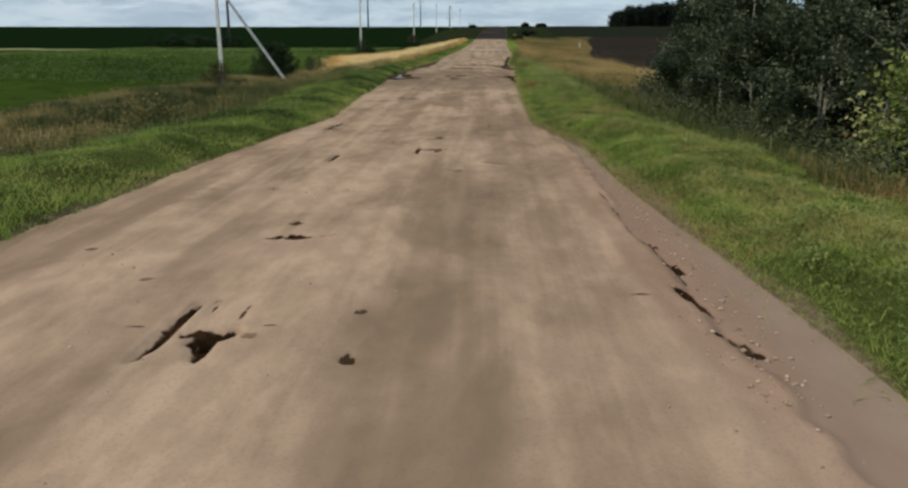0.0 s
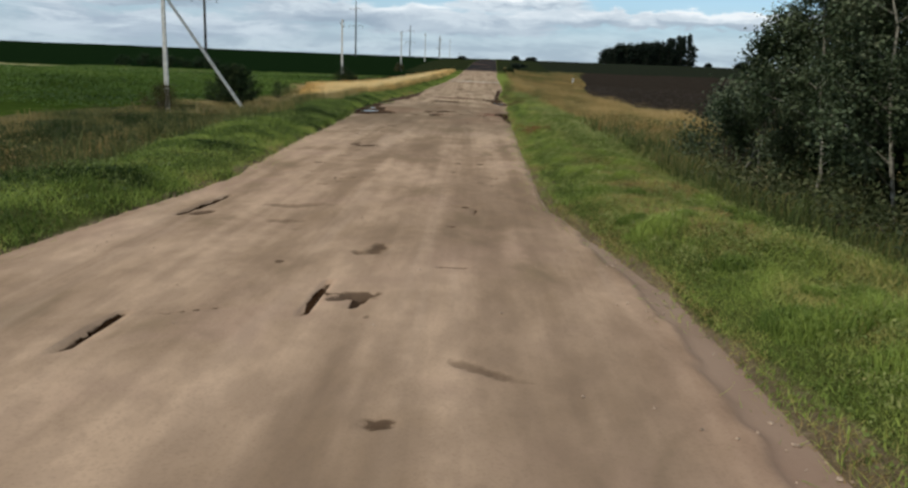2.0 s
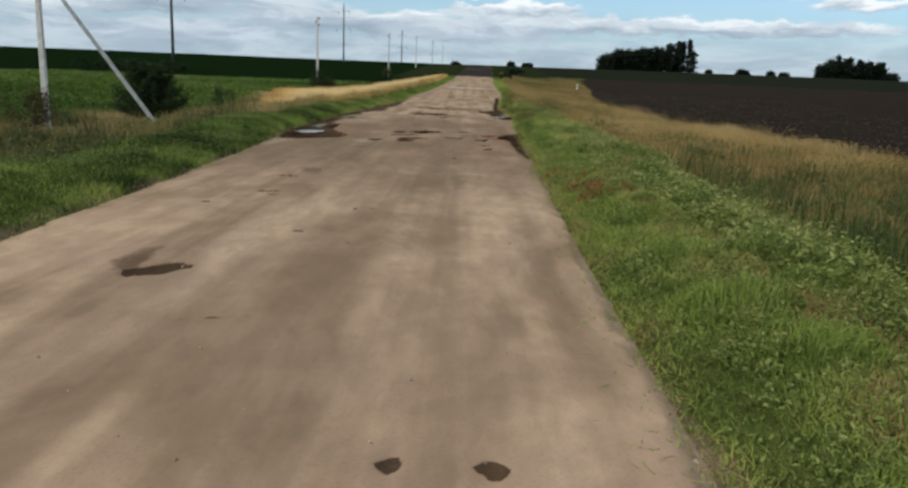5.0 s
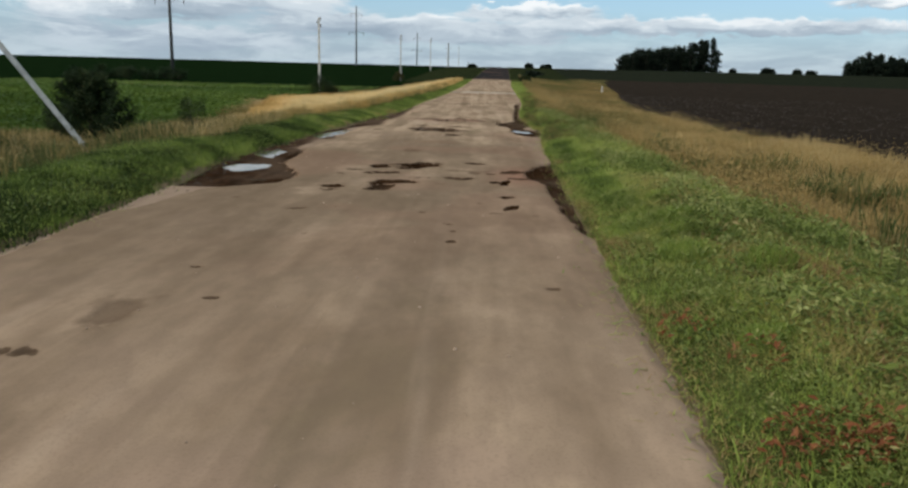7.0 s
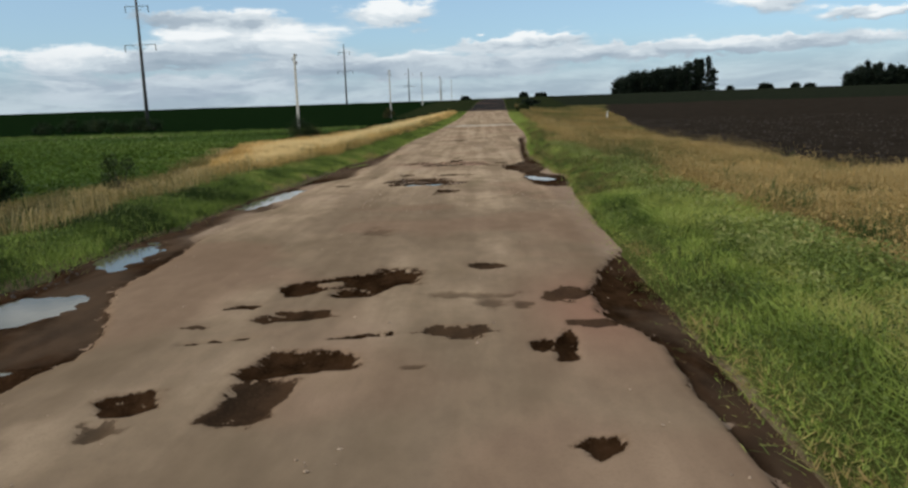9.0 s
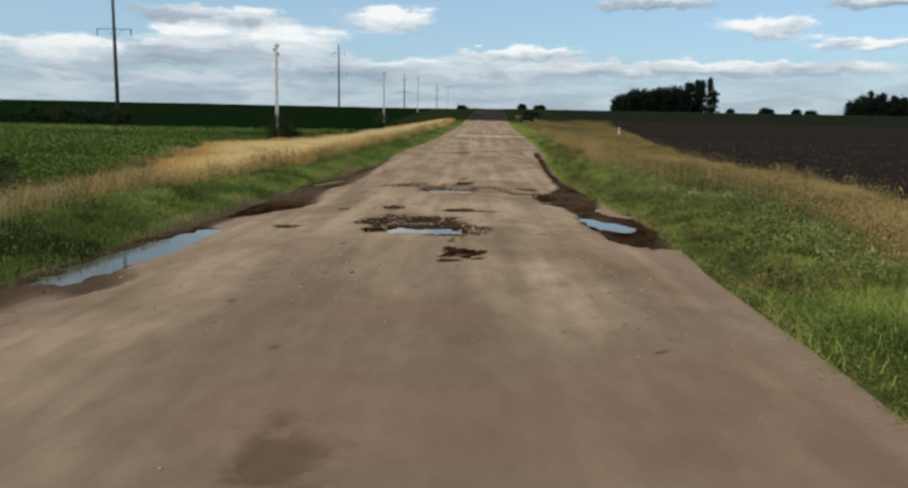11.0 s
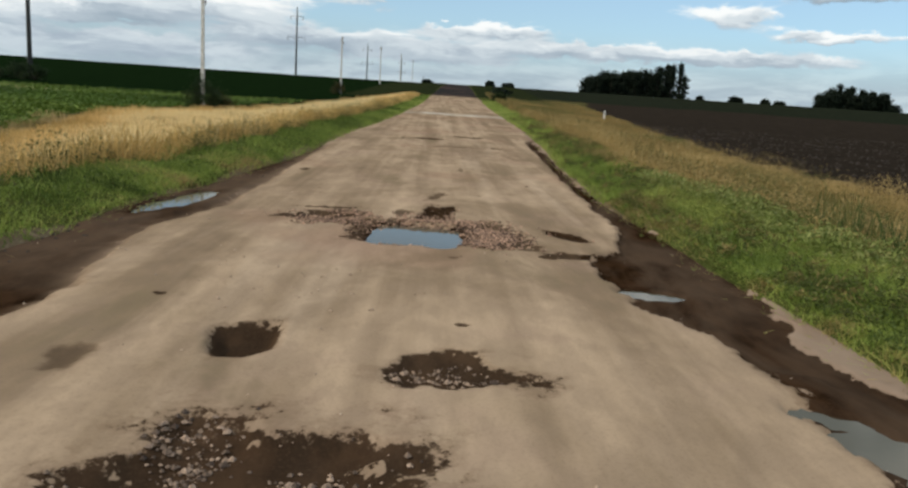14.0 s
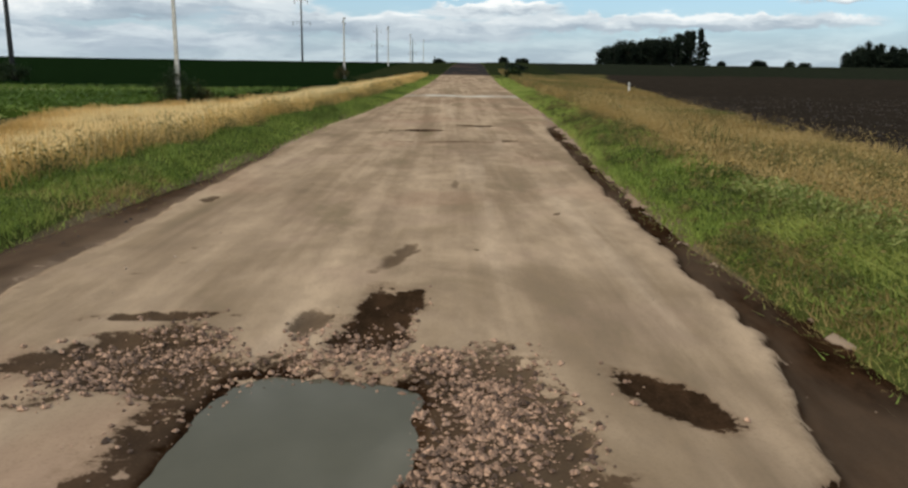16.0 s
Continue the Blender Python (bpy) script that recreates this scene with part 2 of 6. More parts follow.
    soil = mix(nt, ramp(nt, mid, [(0.35, 0.0), (0.65, 1.0)]), (0.012, 0.0058, 0.0028), (0.040, 0.0205, 0.0105))
    soil = mix(nt, math_node(nt, "MULTIPLY", ramp(nt, patch, [(0.40, 0.0), (0.62, 0.5)]), attribute(nt, "dirt")), soil, (0.125, 0.086, 0.060))       # half-dried mud
    soil = mix(nt, ramp(nt, fine, [(0.5, 0.0), (0.7, 0.5)]), soil, (0.062, 0.036, 0.021))
    col = mix(nt, wet, col, soil)
    nt.links.new(col, b.inputs["Base Color"])
    n = nt.nodes.new("ShaderNodeMapRange")
    n.inputs["To Min"].default_value, n.inputs["To Max"].default_value = 0.95, 0.8
    nt.links.new(wet, n.inputs["Value"])
    nt.links.new(n.outputs[0], b.inputs["Roughness"])
    b.inputs["Specular IOR Level"].default_value = 0.0
    h = math_node(nt, "ADD", math_node(nt, "MULTIPLY", fine, 0.35), math_node(nt, "MULTIPLY", mid, 0.65))
    bump(nt, b, h, 0.26, 0.012)
    return m


def ground_material():
    m, nt, b = material("roadside_ground")
    pos = nt.nodes.new("ShaderNodeTexCoord").outputs["Object"]
    wide, mid, fine = noise_tex(nt, pos, 0.05, 5, 0.6), noise_tex(nt, pos, 0.9, 6, 0.65), noise_tex(nt, pos, 14.0, 5, 0.7)
    f = math_node(nt, "ADD", math_node(nt, "MULTIPLY", mid, 0.5), math_node(nt, "MULTIPLY", fine, 0.5))
    f = ramp(nt, f, [(0.35, 0.0), (0.65, 1.0)])
    rows = noise_tex(nt, scaled(nt, pos, 1.4, 0.03, 1), 1.0, 3, 0.5)
    col = mix(nt, f, (0.050, 0.062, 0.017), (0.13, 0.145, 0.042))                 # verge turf
    layers = (
        ("weed", (0.065, 0.062, 0.026), (0.19, 0.155, 0.072)),
        ("straw", (0.27, 0.17, 0.065), (0.50, 0.34, 0.15)),
        ("dry", (0.056, 0.056, 0.021), (0.145, 0.118, 0.05)),
        ("crop", (0.024, 0.045, 0.008), (0.070, 0.104, 0.019)),
        ("track", (0.26, 0.235, 0.12), (0.36, 0.32, 0.17)),
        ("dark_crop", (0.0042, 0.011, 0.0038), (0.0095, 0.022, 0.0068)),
        ("plough", (0.022, 0.0172, 0.0132), (0.043, 0.0335, 0.026)),
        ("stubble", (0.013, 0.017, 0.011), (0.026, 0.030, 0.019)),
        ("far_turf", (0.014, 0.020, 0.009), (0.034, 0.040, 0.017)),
        ("soil", (0.145, 0.106, 0.062), (0.27, 0.205, 0.13)),
    )
    for name, lo, hi in layers:
        v = mix(nt, ramp(nt, wide, [(0.35, 0.25), (0.65, 0.0)]), f, rows) if name in ("plough", "dark_crop") else f
        edge = math_node(nt, "ADD", attribute(nt, name), math_node(nt, "MULTIPLY", math_node(nt, "SUBTRACT", mid, 0.5), 0.5))
        col = mix(nt, ramp(nt, edge, [(0.4, 0.0), (0.6, 1.0)]), col, mix(nt, v, lo, hi))
    nt.links.new(col, b.inputs["Base Color"])
    b.inputs["Roughness"].default_value = 0.95
    b.inputs["Specular IOR Level"].default_value = 0.0
    bump(nt, b, f, 0.8, 0.06)
    return m


def water_material():
    m, nt, b = material("muddy_water")
    pos = nt.nodes.new("ShaderNodeTexCoord").outputs["Object"]
    n = noise_tex(nt, pos, 3.0, 3)
    nt.links.new(mix(nt, n, (0.085, 0.078, 0.055), (0.115, 0.106, 0.077)), b.inputs["Base Color"])
    b.inputs["Roughness"].default_value, b.inputs["IOR"].default_value, b.inputs["Specular IOR Level"].default_value = 0.05, 1.33, 0.26
    bump(nt, b, noise_tex(nt, pos, 9.0, 2), 0.05, 0.01)
    return m


ROAD, GROUND, WATER = road_material(), ground_material(), water_material()
GREEN = foliage("verge_grass", [(0.0, (0.030, 0.052, 0.014)), (0.3, (0.155, 0.220, 0.046)), (0.6, (0.35, 0.43, 0.10)), (0.82, (0.42, 0.38, 0.13)), (1.0, (0.34, 0.22, 0.105))], 0.6, 0.3)
DRYGRASS = foliage("dry_grass", [(0.0, (0.055, 0.085, 0.025)), (0.3, (0.13, 0.15, 0.05)), (0.6, (0.30, 0.208, 0.084)), (0.9, (0.44, 0.305, 0.12)), (1.0, (0.50, 0.365, 0.165))], 0.7, 0.25)
STRAWGRASS = foliage("straw_grass", [(0.0, (0.27, 0.17, 0.06)), (0.35, (0.57, 0.38, 0.14)), (0.75, (0.84, 0.61, 0.28)), (1.0, (0.88, 0.71, 0.39))], 0.7, 0.25)
WEEDS = foliage("weeds", [(0.0, (0.035, 0.055, 0.018)), (0.45, (0.125, 0.135, 0.048)), (0.75, (0.31, 0.23, 0.09)), (1.0, (0.50, 0.38, 0.19))], 0.7, 0.25)
CROPLEAF = foliage("crop_leaf", [(0.0, (0.027, 0.055, 0.011)), (0.55, (0.098, 0.160, 0.030)), (1.0, (0.21, 0.28, 0.065))], 0.5, 0.25)
BROADLEAF = foliage("broad_leaf", [(0.0, (0.06, 0.09, 0.022)), (0.5, (0.20, 0.25, 0.065)), (0.8, (0.40, 0.41, 0.16)), (0.93, (0.44, 0.36, 0.17)), (1.0, (0.18, 0.105, 0.05))], 0.45, 0.25)
REDLEAF = foliage("red_dock_leaf", [(0.0, (0.09, 0.05, 0.02)), (0.6, (0.27, 0.10, 0.045)), (1.0, (0.36, 0.20, 0.09))], 0.5, 0.2)
ASPEN = foliage("aspen_leaf", [(0.0, (0.010, 0.018, 0.008)), (0.45, (0.048, 0.069, 0.034)), (0.75, (0.14, 0.175, 0.10)), (1.0, (0.30, 0.33, 0.22))], 0.42, 0.12)
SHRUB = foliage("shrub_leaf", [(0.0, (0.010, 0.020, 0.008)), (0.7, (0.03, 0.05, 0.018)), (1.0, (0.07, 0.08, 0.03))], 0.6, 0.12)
BROWNSHRUB = foliage("autumn_shrub_leaf", [(0.0, (0.03, 0.03, 0.012)), (0.6, (0.07, 0.06, 0.022)), (1.0, (0.12, 0.09, 0.035))], 0.6, 0.12)
UNDERGROWTH = foliage("undergrowth_leaf", [(0.0, (0.03, 0.042, 0.018)), (0.6, (0.085, 0.10, 0.045)), (0.9, (0.17, 0.165, 0.085)), (1.0, (0.30, 0.24, 0.14))], 0.6, 0.15)
FARLEAF = foliage("far_tree_leaf", [(0.0, (0.008, 0.014, 0.009)), (0.7, (0.019, 0.029, 0.019)), (1.0, (0.038, 0.048, 0.029))], 0.7, 0.05)
BARK = plain("pale_bark", (0.21, 0.20, 0.165), 0.85, vary=0.5, scale=14)
DARKBARK = plain("dark_bark", (0.05, 0.04, 0.03), 0.9, vary=0.4, scale=12)
CONCRETE = plain("weathered_concrete", (0.60, 0.59, 0.56), 0.85, vary=0.18, scale=5)
TALLCONCRETE = plain("dark_weathered_pole", (0.085, 0.085, 0.085), 0.85, vary=0.3, scale=4)
STEEL = plain("galvanised_steel", (0.12, 0.12, 0.12), 0.55, 0.6, vary=0.3, scale=20)
GLASS = plain("porcelain", (0.06, 0.05, 0.05), 0.25, vary=0.2, scale=30)
WHITE = plain("white_paint", (0.75, 0.74, 0.71), 0.6, vary=0.12, scale=20)
BLACK = plain("black_paint", (0.02, 0.02, 0.02), 0.6, vary=0.2, scale=20)


def stone_material(name, lo, hi):
    m, nt, b = material(name)
    g = nt.nodes.new("ShaderNodeNewGeometry")
    pos = nt.nodes.new("ShaderNodeTexCoord").outputs["Object"]
    col = mix(nt, g.outputs["Random Per Island"], lo, hi)
    col = mix(nt, ramp(nt, noise_tex(nt, pos, 60.0, 3), [(0.4, 0.5), (0.6, 0.0)]), col, (0.07, 0.05, 0.04))
    nt.links.new(col, b.inputs["Base Color"])
    b.inputs["Roughness"].default_value = 0.85
    return m


RUBBLE = stone_material("rubble_stone", (0.05, 0.024, 0.014), (0.62, 0.385, 0.265))
DARKRUBBLE = stone_material("wet_rubble_stone", (0.04, 0.022, 0.014), (0.52, 0.37, 0.27))
PEBBLE = stone_material("pebble_stone", (0.33, 0.235, 0.165), (0.62, 0.46, 0.34))
PALECRUMB = stone_material("pale_stone_crumb", (0.27, 0.20, 0.145), (0.50, 0.40, 0.31))
CLOD = stone_material("dark_clod", (0.009, 0.0058, 0.003), (0.026, 0.0165, 0.0088))


# ---- terrain functions ----
RNG = np.random.default_rng(7)
LATTICE = RNG.random((256, 256))


def vnoise(x, y, scale=1.0, seed=0):
    """Smooth value noise in 0..1 on arrays."""
    x, y = np.asarray(x) * scale + 17.3 * seed, np.asarray(y) * scale + 9.1 * seed
    i, j = np.floor(x).astype(int), np.floor(y).astype(int)
    u, v = x - i, y - j
    u, v = u * u * (3 - 2 * u), v * v * (3 - 2 * v)
    L = lambda a, b: LATTICE[(i + a) % 256, (j + b) % 256]
    return (L(0, 0) * (1 - u) + L(1, 0) * u) * (1 - v) + (L(0, 1) * (1 - u) + L(1, 1) * u) * v


def fbm(x, y, scale, octaves=4, seed=0):
    total, amp, norm = 0.0, 1.0, 0.0
    for k in range(octaves):
        total, norm = total + amp * vnoise(x, y, scale * 2**k, seed + 3 * k), norm + amp
        amp *= 0.5
    return total / norm


def smooth(a, b, x):
    t = np.clip((np.asarray(x, float) - a) / (b - a), 0, 1)
    return t * t * (3 - 2 * t)


RISE_Y = (-300, 0, 45, 63, 75, 92, 110, 125, 140, 152, 170, 193, 230, 270, 300, 400, 600, 1000, 2500)
RISE_Z = (0, 0, 0, 0.03, 0.31, 0.80, 1.28, 1.72, 2.15, 2.60, 3.40, 4.4, 5.6, 6.75, 7.4, 9.6, 13.8, 21.5, 48)


def rise(y):
    """Height of the road's line along y, knots rounded off."""
    y = np.asarray(y, float)
    return sum(np.interp(y + d, RISE_Y, RISE_Z) for d in (-6, -3, 0, 3, 6)) / 5


def bend(y):
    """How far the road swings to the right further on."""
    d = np.asarray(y, float) - 62
    return 0.031 * (np.sqrt(d * d + 12**2) + d) / 2


def turf_left(y):
    return np.interp(y, (-30, 5, 8, 10.3, 14, 17, 18.6, 20.4, 24, 30, 35, 37, 40, 44, 51, 54.8, 57.5, 60, 64, 67.5, 74, 82, 92, 111, 140, 2000), (-3.8, -3.75, -3.66, -3.58, -3.35, -3.15, -2.95, -3.05, -3.35, -3.6, -3.85, -4.06, -4.45, -4.4, -4.42, -4.58, -4.3, -4.22, -3.98, -3.75, -3.7, -3.3, -3.08, -2.95, -3.3, -3.4)) + bend(y)


def turf_right(y):
    return np.interp(y, (-30, 5, 8, 10.5, 13.5, 15.5, 17, 18.4, 21.5, 24, 28, 32, 34, 40, 44, 48, 52, 53.2, 53.9, 56, 59, 62, 68, 75, 82, 90, 110, 2000), (2.6, 2.5, 2.31, 2.12, 2.08, 1.74, 1.52, 1.49, 1.57, 1.63, 1.75, 1.84, 2.0, 2.2, 2.26, 2.45, 2.74, 2.88, 2.62, 2.62, 2.6, 2.47, 2.62, 2.93, 2.95, 2.8, 2.5, 2.3)) + bend(y)


def straw_reach(y):
    """How far from the left turf edge the straw belt reaches: a wedge that widens, then narrows."""
    return np.interp(y, (49, 54, 58, 62, 66, 72, 78, 84, 88, 95, 112, 135, 140), (0, 3.0, 4.8, 6.7, 8.3, 10.4, 12.0, 13.5, 13.4, 11.2, 8.4, 4.0, 0))


def crop_edge(y):
    """How far from the left turf edge the leafy crop begins."""
    return np.interp(y, (0, 45, 52, 57, 62, 66, 72, 78, 84, 90, 95, 110, 130), (13, 14, 13.2, 11.4, 10.2, 10.2, 11.2, 12.4, 13.7, 13.5, 11.5, 9.2, 6))


def dry_patch(x, y):
    """Patches of the near right bank where the grass has turned tan."""
    d = x - turf_right(y)
    return smooth(0.47, 0.57, fbm(x, y, 0.42, 3, 88)) * smooth(0.5, 1.0, d) * (1 - smooth(2.0, 2.7, d)) * smooth(12.5, 16, y) * (1 - smooth(34, 42, y))


def ground_z(x, y):
    x, y = np.asarray(x, float), np.asarray(y, float)
    base = rise(y)
    dl, dr = turf_left(y) - x, x - turf_right(y)
    near = 1 - smooth(74, 104, y)
    left = -0.95 * smooth(1.2, 6.0, dl) * near + 0.75 * smooth(12, 40, dl) * near - 0.25 * smooth(1.5, 5, dl) * (1 - near) - 0.45 * smooth(4, 9, dl) * smooth(85, 100, y) * (1 - smooth(150, 215, y))
    far_r = 1 - smooth(150, 240, y)
    right = (-0.55 * smooth(1.6, 4.5, dr) - 0.25 * smooth(7, 20, dr) - 0.25 * smooth(65, 110, y) * smooth(3, 9, dr)) * far_r
    bumpy = (0.24 * (fbm(x, y, 0.65, 2, 2) - 0.5) + 0.02 + 0.22 * (fbm(x, y, 1.15, 2, 14) - 0.5) * (1 - smooth(30, 38, y))) * (smooth(0.15, 1.1, dl) + smooth(0.15, 1.1, dr))
    bank = 0.13 * (smooth(0.05, 0.8, dl) * (1 - smooth(1.3, 2.6, dl)) + smooth(0.05, 0.8, dr) * (1 - smooth(1.3, 2.6, dr))) * (1 - smooth(70, 110, y))
    swell = 0.5 * (fbm(x, y, 0.02, 2, 5) - 0.5) * smooth(25, 90, np.abs(x))
    inside = np.maximum(dl, dr)
    return base + left + right + bumpy + bank + swell + 0.02 - 0.30 * (1 - smooth(-0.45, 0.12, inside))


def mesh_object(name, verts, faces, mats, attrs=None, smooth_shade=False, parent=None):
    """A mesh from arrays; faces is an int array of one size of polygon, or a list of such arrays."""
    me = bpy.data.meshes.new(name)
    groups = faces if isinstance(faces, list) else [faces]
    groups = [np.asarray(g) for g in groups if len(g)]
    verts = np.asarray(verts, np.float32)
    me.vertices.add(len(verts))
    me.vertices.foreach_set("co", verts.ravel())
    loops = np.concatenate([g.ravel() for g in groups])
    sizes = np.concatenate([np.full(len(g), g.shape[1]) for g in groups])
    me.loops.add(len(loops))
    me.loops.foreach_set("vertex_index", loops.astype(np.int32))
    me.polygons.add(len(sizes))
    me.polygons.foreach_set("loop_start", np.r_[0, np.cumsum(sizes)[:-1]].astype(np.int32))
    me.update(calc_edges=True)
    me.polygons.foreach_set("use_smooth", np.full(len(sizes), smooth_shade))
    for key, values in (attrs or {}).items():
        a = me.attributes.new(key, "FLOAT", "POINT")
        a.data.foreach_set("value", np.asarray(values, np.float32).ravel())
    for m in mats if isinstance(mats, (list, tuple)) else [mats]:
        me.materials.append(m)
    ob = new(name, me)
    if parent is not None:
        ob.parent = parent
    return ob


def grid_faces(nx, ny, start=0):
    i, j = np.meshgrid(np.arange(nx - 1), np.arange(ny - 1), indexing="ij")
    a = (i * ny + j).ravel() + start
    return np.stack([a, a + ny, a + ny + 1, a + 1], 1)


# ---- ground sheet ----
def build_ground():
    near_x = np.arange(-18, 18.01, 0.25)
    far = 18 * 1.09 ** np.arange(1, 55)
    xs = np.r_[-far[::-1], near_x, far]
    ys = np.r_[-400, -200, -90, -40, np.arange(-20, 2, 0.5), np.arange(2, 66, 0.25), np.arange(66, 95, 0.45), 95 * 1.022 ** np.arange(0, 152)]
    X, Y = np.meshgrid(xs, ys, indexing="ij")
    Z = ground_z(X, Y)
    Z += 0.35 * (fbm(X, Y, 0.012, 2, 9) - 0.5) * smooth(120, 300, Y) * 3
    dl, dr = turf_left(Y) - X, X - turf_right(Y)
    wob = 1.6 * (fbm(X, Y, 0.25, 3, 4) - 0.5)
    left, right = dl > 0, dr > 0
    field_edge = np.interp(Y, (0, 40, 60, 80, 100, 118, 150, 300), (14, 14, 12.7, 11.2, 13.5, 16.5, 20, 45)) + 0.6 * wob
    weed = left * smooth(np.interp(Y, (40, 56), (3.2, 1.8)), np.interp(Y, (40, 56), (4.0, 2.6)), dl + 0.6 * wob) * (1 - smooth(14, 16, dl + wob))
    straw_in = np.interp(Y, (50, 57, 66, 80, 110, 135), (1.7, 1.3, 1.2, 1.4, 1.3, 1.2))
    straw_out = straw_reach(Y)
    straw = left * (1 - smooth(128, 140, Y + 4 * wob)) * smooth(0, 0.8, dl - straw_in + 0.4 * wob) * (1 - smooth(0, 0.8, dl - straw_out + 0.4 * wob))
    crop = left * smooth(0, 1.5, dl - crop_edge(Y) + wob)
    track_y = 110 + 0.08 * (-X - 30) + 0.5 * wob
    track = left * (1 - smooth(2.0, 3.4, np.abs(Y - track_y))) * smooth(25, 31, -X)
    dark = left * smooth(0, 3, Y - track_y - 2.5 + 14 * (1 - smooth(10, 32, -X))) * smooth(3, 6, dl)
    dry = right * smooth(0, 0.9, dr + 0.5 * wob - np.interp(Y, (36, 48, 56), (2.0, 1.5, 1.15)))
    plough = right * smooth(0, 0.8, X - field_edge)
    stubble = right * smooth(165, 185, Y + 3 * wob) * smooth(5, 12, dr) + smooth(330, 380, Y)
    # verge turf turns darker at about the same distance
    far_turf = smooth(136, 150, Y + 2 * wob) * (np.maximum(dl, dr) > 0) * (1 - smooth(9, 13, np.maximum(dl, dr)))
    bare = np.interp(Y, (4, 9, 14, 17, 21, 24, 30, 32, 60, 64), (-0.05, 0.0, 0.0, 0.06, 0.06, -0.05, -0.05, -0.18, -0.18, 0))        # width of the bare fringe
    soil = (1 - smooth(-0.04, 0.2, np.maximum(dl, dr - bare) + 0.25 * wob)) * (1 - smooth(134, 142, Y))
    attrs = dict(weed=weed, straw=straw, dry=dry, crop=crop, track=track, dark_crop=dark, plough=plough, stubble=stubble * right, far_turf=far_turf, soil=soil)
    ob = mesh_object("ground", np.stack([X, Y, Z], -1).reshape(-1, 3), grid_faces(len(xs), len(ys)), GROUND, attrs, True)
    tagged(ob, "rolling farmland with grassy verges, green crop and dark ploughed soil", "ground", kind="structure")


build_ground()

# ---- road ----
# ---- damage of the surface ----
HOLES = []


def hole(x, y, half_width, half_length, turn, depth, damp, ragged):
    """A hole or stain: place, size, turn in degrees, depth, how damp and how ragged it is."""
    HOLES.append((x, y, half_width, half_length, turn, depth, damp, ragged))


# worn surface before the broken stretch
hole(-0.24, 5.09, 0.05, 0.07, 0, 0.03, 0.9, 0.9); hole(-0.28, 5.82, 0.05, 0.04, 10, 0.02, 0.8, 0.9); hole(-0.86, 5.42, 0.06, 0.035, 0, 0.02, 0.6, 0.8)
hole(-1.12, 7.66, 0.27, 0.035, 12, 0.05, 1.0, 0.5)
hole(-1.15, 7.66, 0.10, 0.09, 0, 0.04, 1.0, 0.6); hole(-1.24, 8.17, 0.07, 0.08, 0, 0.03, 0.9, 0.7); hole(-0.28, 13.05, 0.14, 0.10, 0, 0.03, 0.7, 0.7)
hole(-0.20, 12.95, 0.04, 0.16, -10, 0.03, 0.9, 0.5); hole(-0.27, 14.55, 0.075, 0.22, -6, 0.03, 0.62, 1.0); hole(0.60, 11.8, 0.16, 0.05, -30, 0.02, 0.40, 0.9)
hole(0.14, 11.12, 0.08, 0.05, 0, 0.02, 0.7, 0.6); hole(-1.36, 16.6, 0.26, 0.12, 25, 0.02, 0.38, 1.0); hole(-1.37, 15.64, 0.14, 0.07, 0, 0.02, 0.35, 1.0)
hole(-2.31, 15.93, 0.12, 0.13, 0, 0.04, 0.7, 0.8); hole(-1.66, 24.15, 0.22, 0.12, 25, 0.04, 0.8, 0.8); hole(-1.95, 24.5, 0.10, 0.25, 0, 0.02, 0.5, 0.8)
hole(-2.0, 20.8, 0.10, 0.07, 0, 0.02, 0.7, 0.8); hole(-1.38, 18.95, 0.05, 0.05, 0, 0.03, 0.9, 0.8); hole(-1.17, 19.1, 0.09, 0.035, 0, 0.02, 0.8, 0.8)
hole(-1.34, 18.66, 0.09, 0.03, 8, 0.02, 0.6, 0.8); hole(-1.49, 18.32, 0.09, 0.03, -8, 0.02, 0.6, 0.8)
hole(-1.92, 19.63, 0.07, 0.04, 0, 0.02, 0.6, 0.8); hole(-1.83, 21.95, 0.08, 0.05, 0, 0.02, 0.6, 0.8); hole(0.27, 20.14, 0.08, 0.04, 0, 0.02, 0.7, 0.8)
hole(0.34, 21.35, 0.05, 0.05, 0, 0.02, 0.8, 0.8)
hole(0.74, 21.33, 0.05, 0.05, 0, 0.02, 0.8, 0.8); hole(0.91, 19.52, 0.05, 0.03, 0, 0.02, 0.7, 0.8); hole(0.74, 19.01, 0.06, 0.04, 0, 0.02, 0.45, 0.8)
hole(0.88, 18.77, 0.04, 0.03, 0, 0.02, 0.7, 0.8)
hole(-1.95, 29.7, 0.12, 0.07, 0, 0.02, 0.7, 0.9); hole(-1.84, 28.15, 0.14, 0.06, 12, 0.02, 0.7, 1.0); hole(-1.76, 27.9, 0.09, 0.05, 0, 0.02, 0.6, 1.0); hole(-1.66, 31.8, 0.07, 0.04, 0, 0.02, 0.7, 0.8)
hole(-1.24, 30.9, 0.07, 0.04, 0, 0.02, 0.7, 0.8); hole(-1.72, 30.5, 0.16, 0.30, 0, 0.01, 0.35, 1.0); hole(1.31, 31.47, 0.05, 0.04, 0, 0.02, 0.6, 0.8); hole(0.42, 33.2, 0.05, 0.06, 0, 0.02, 0.8, 0.6)
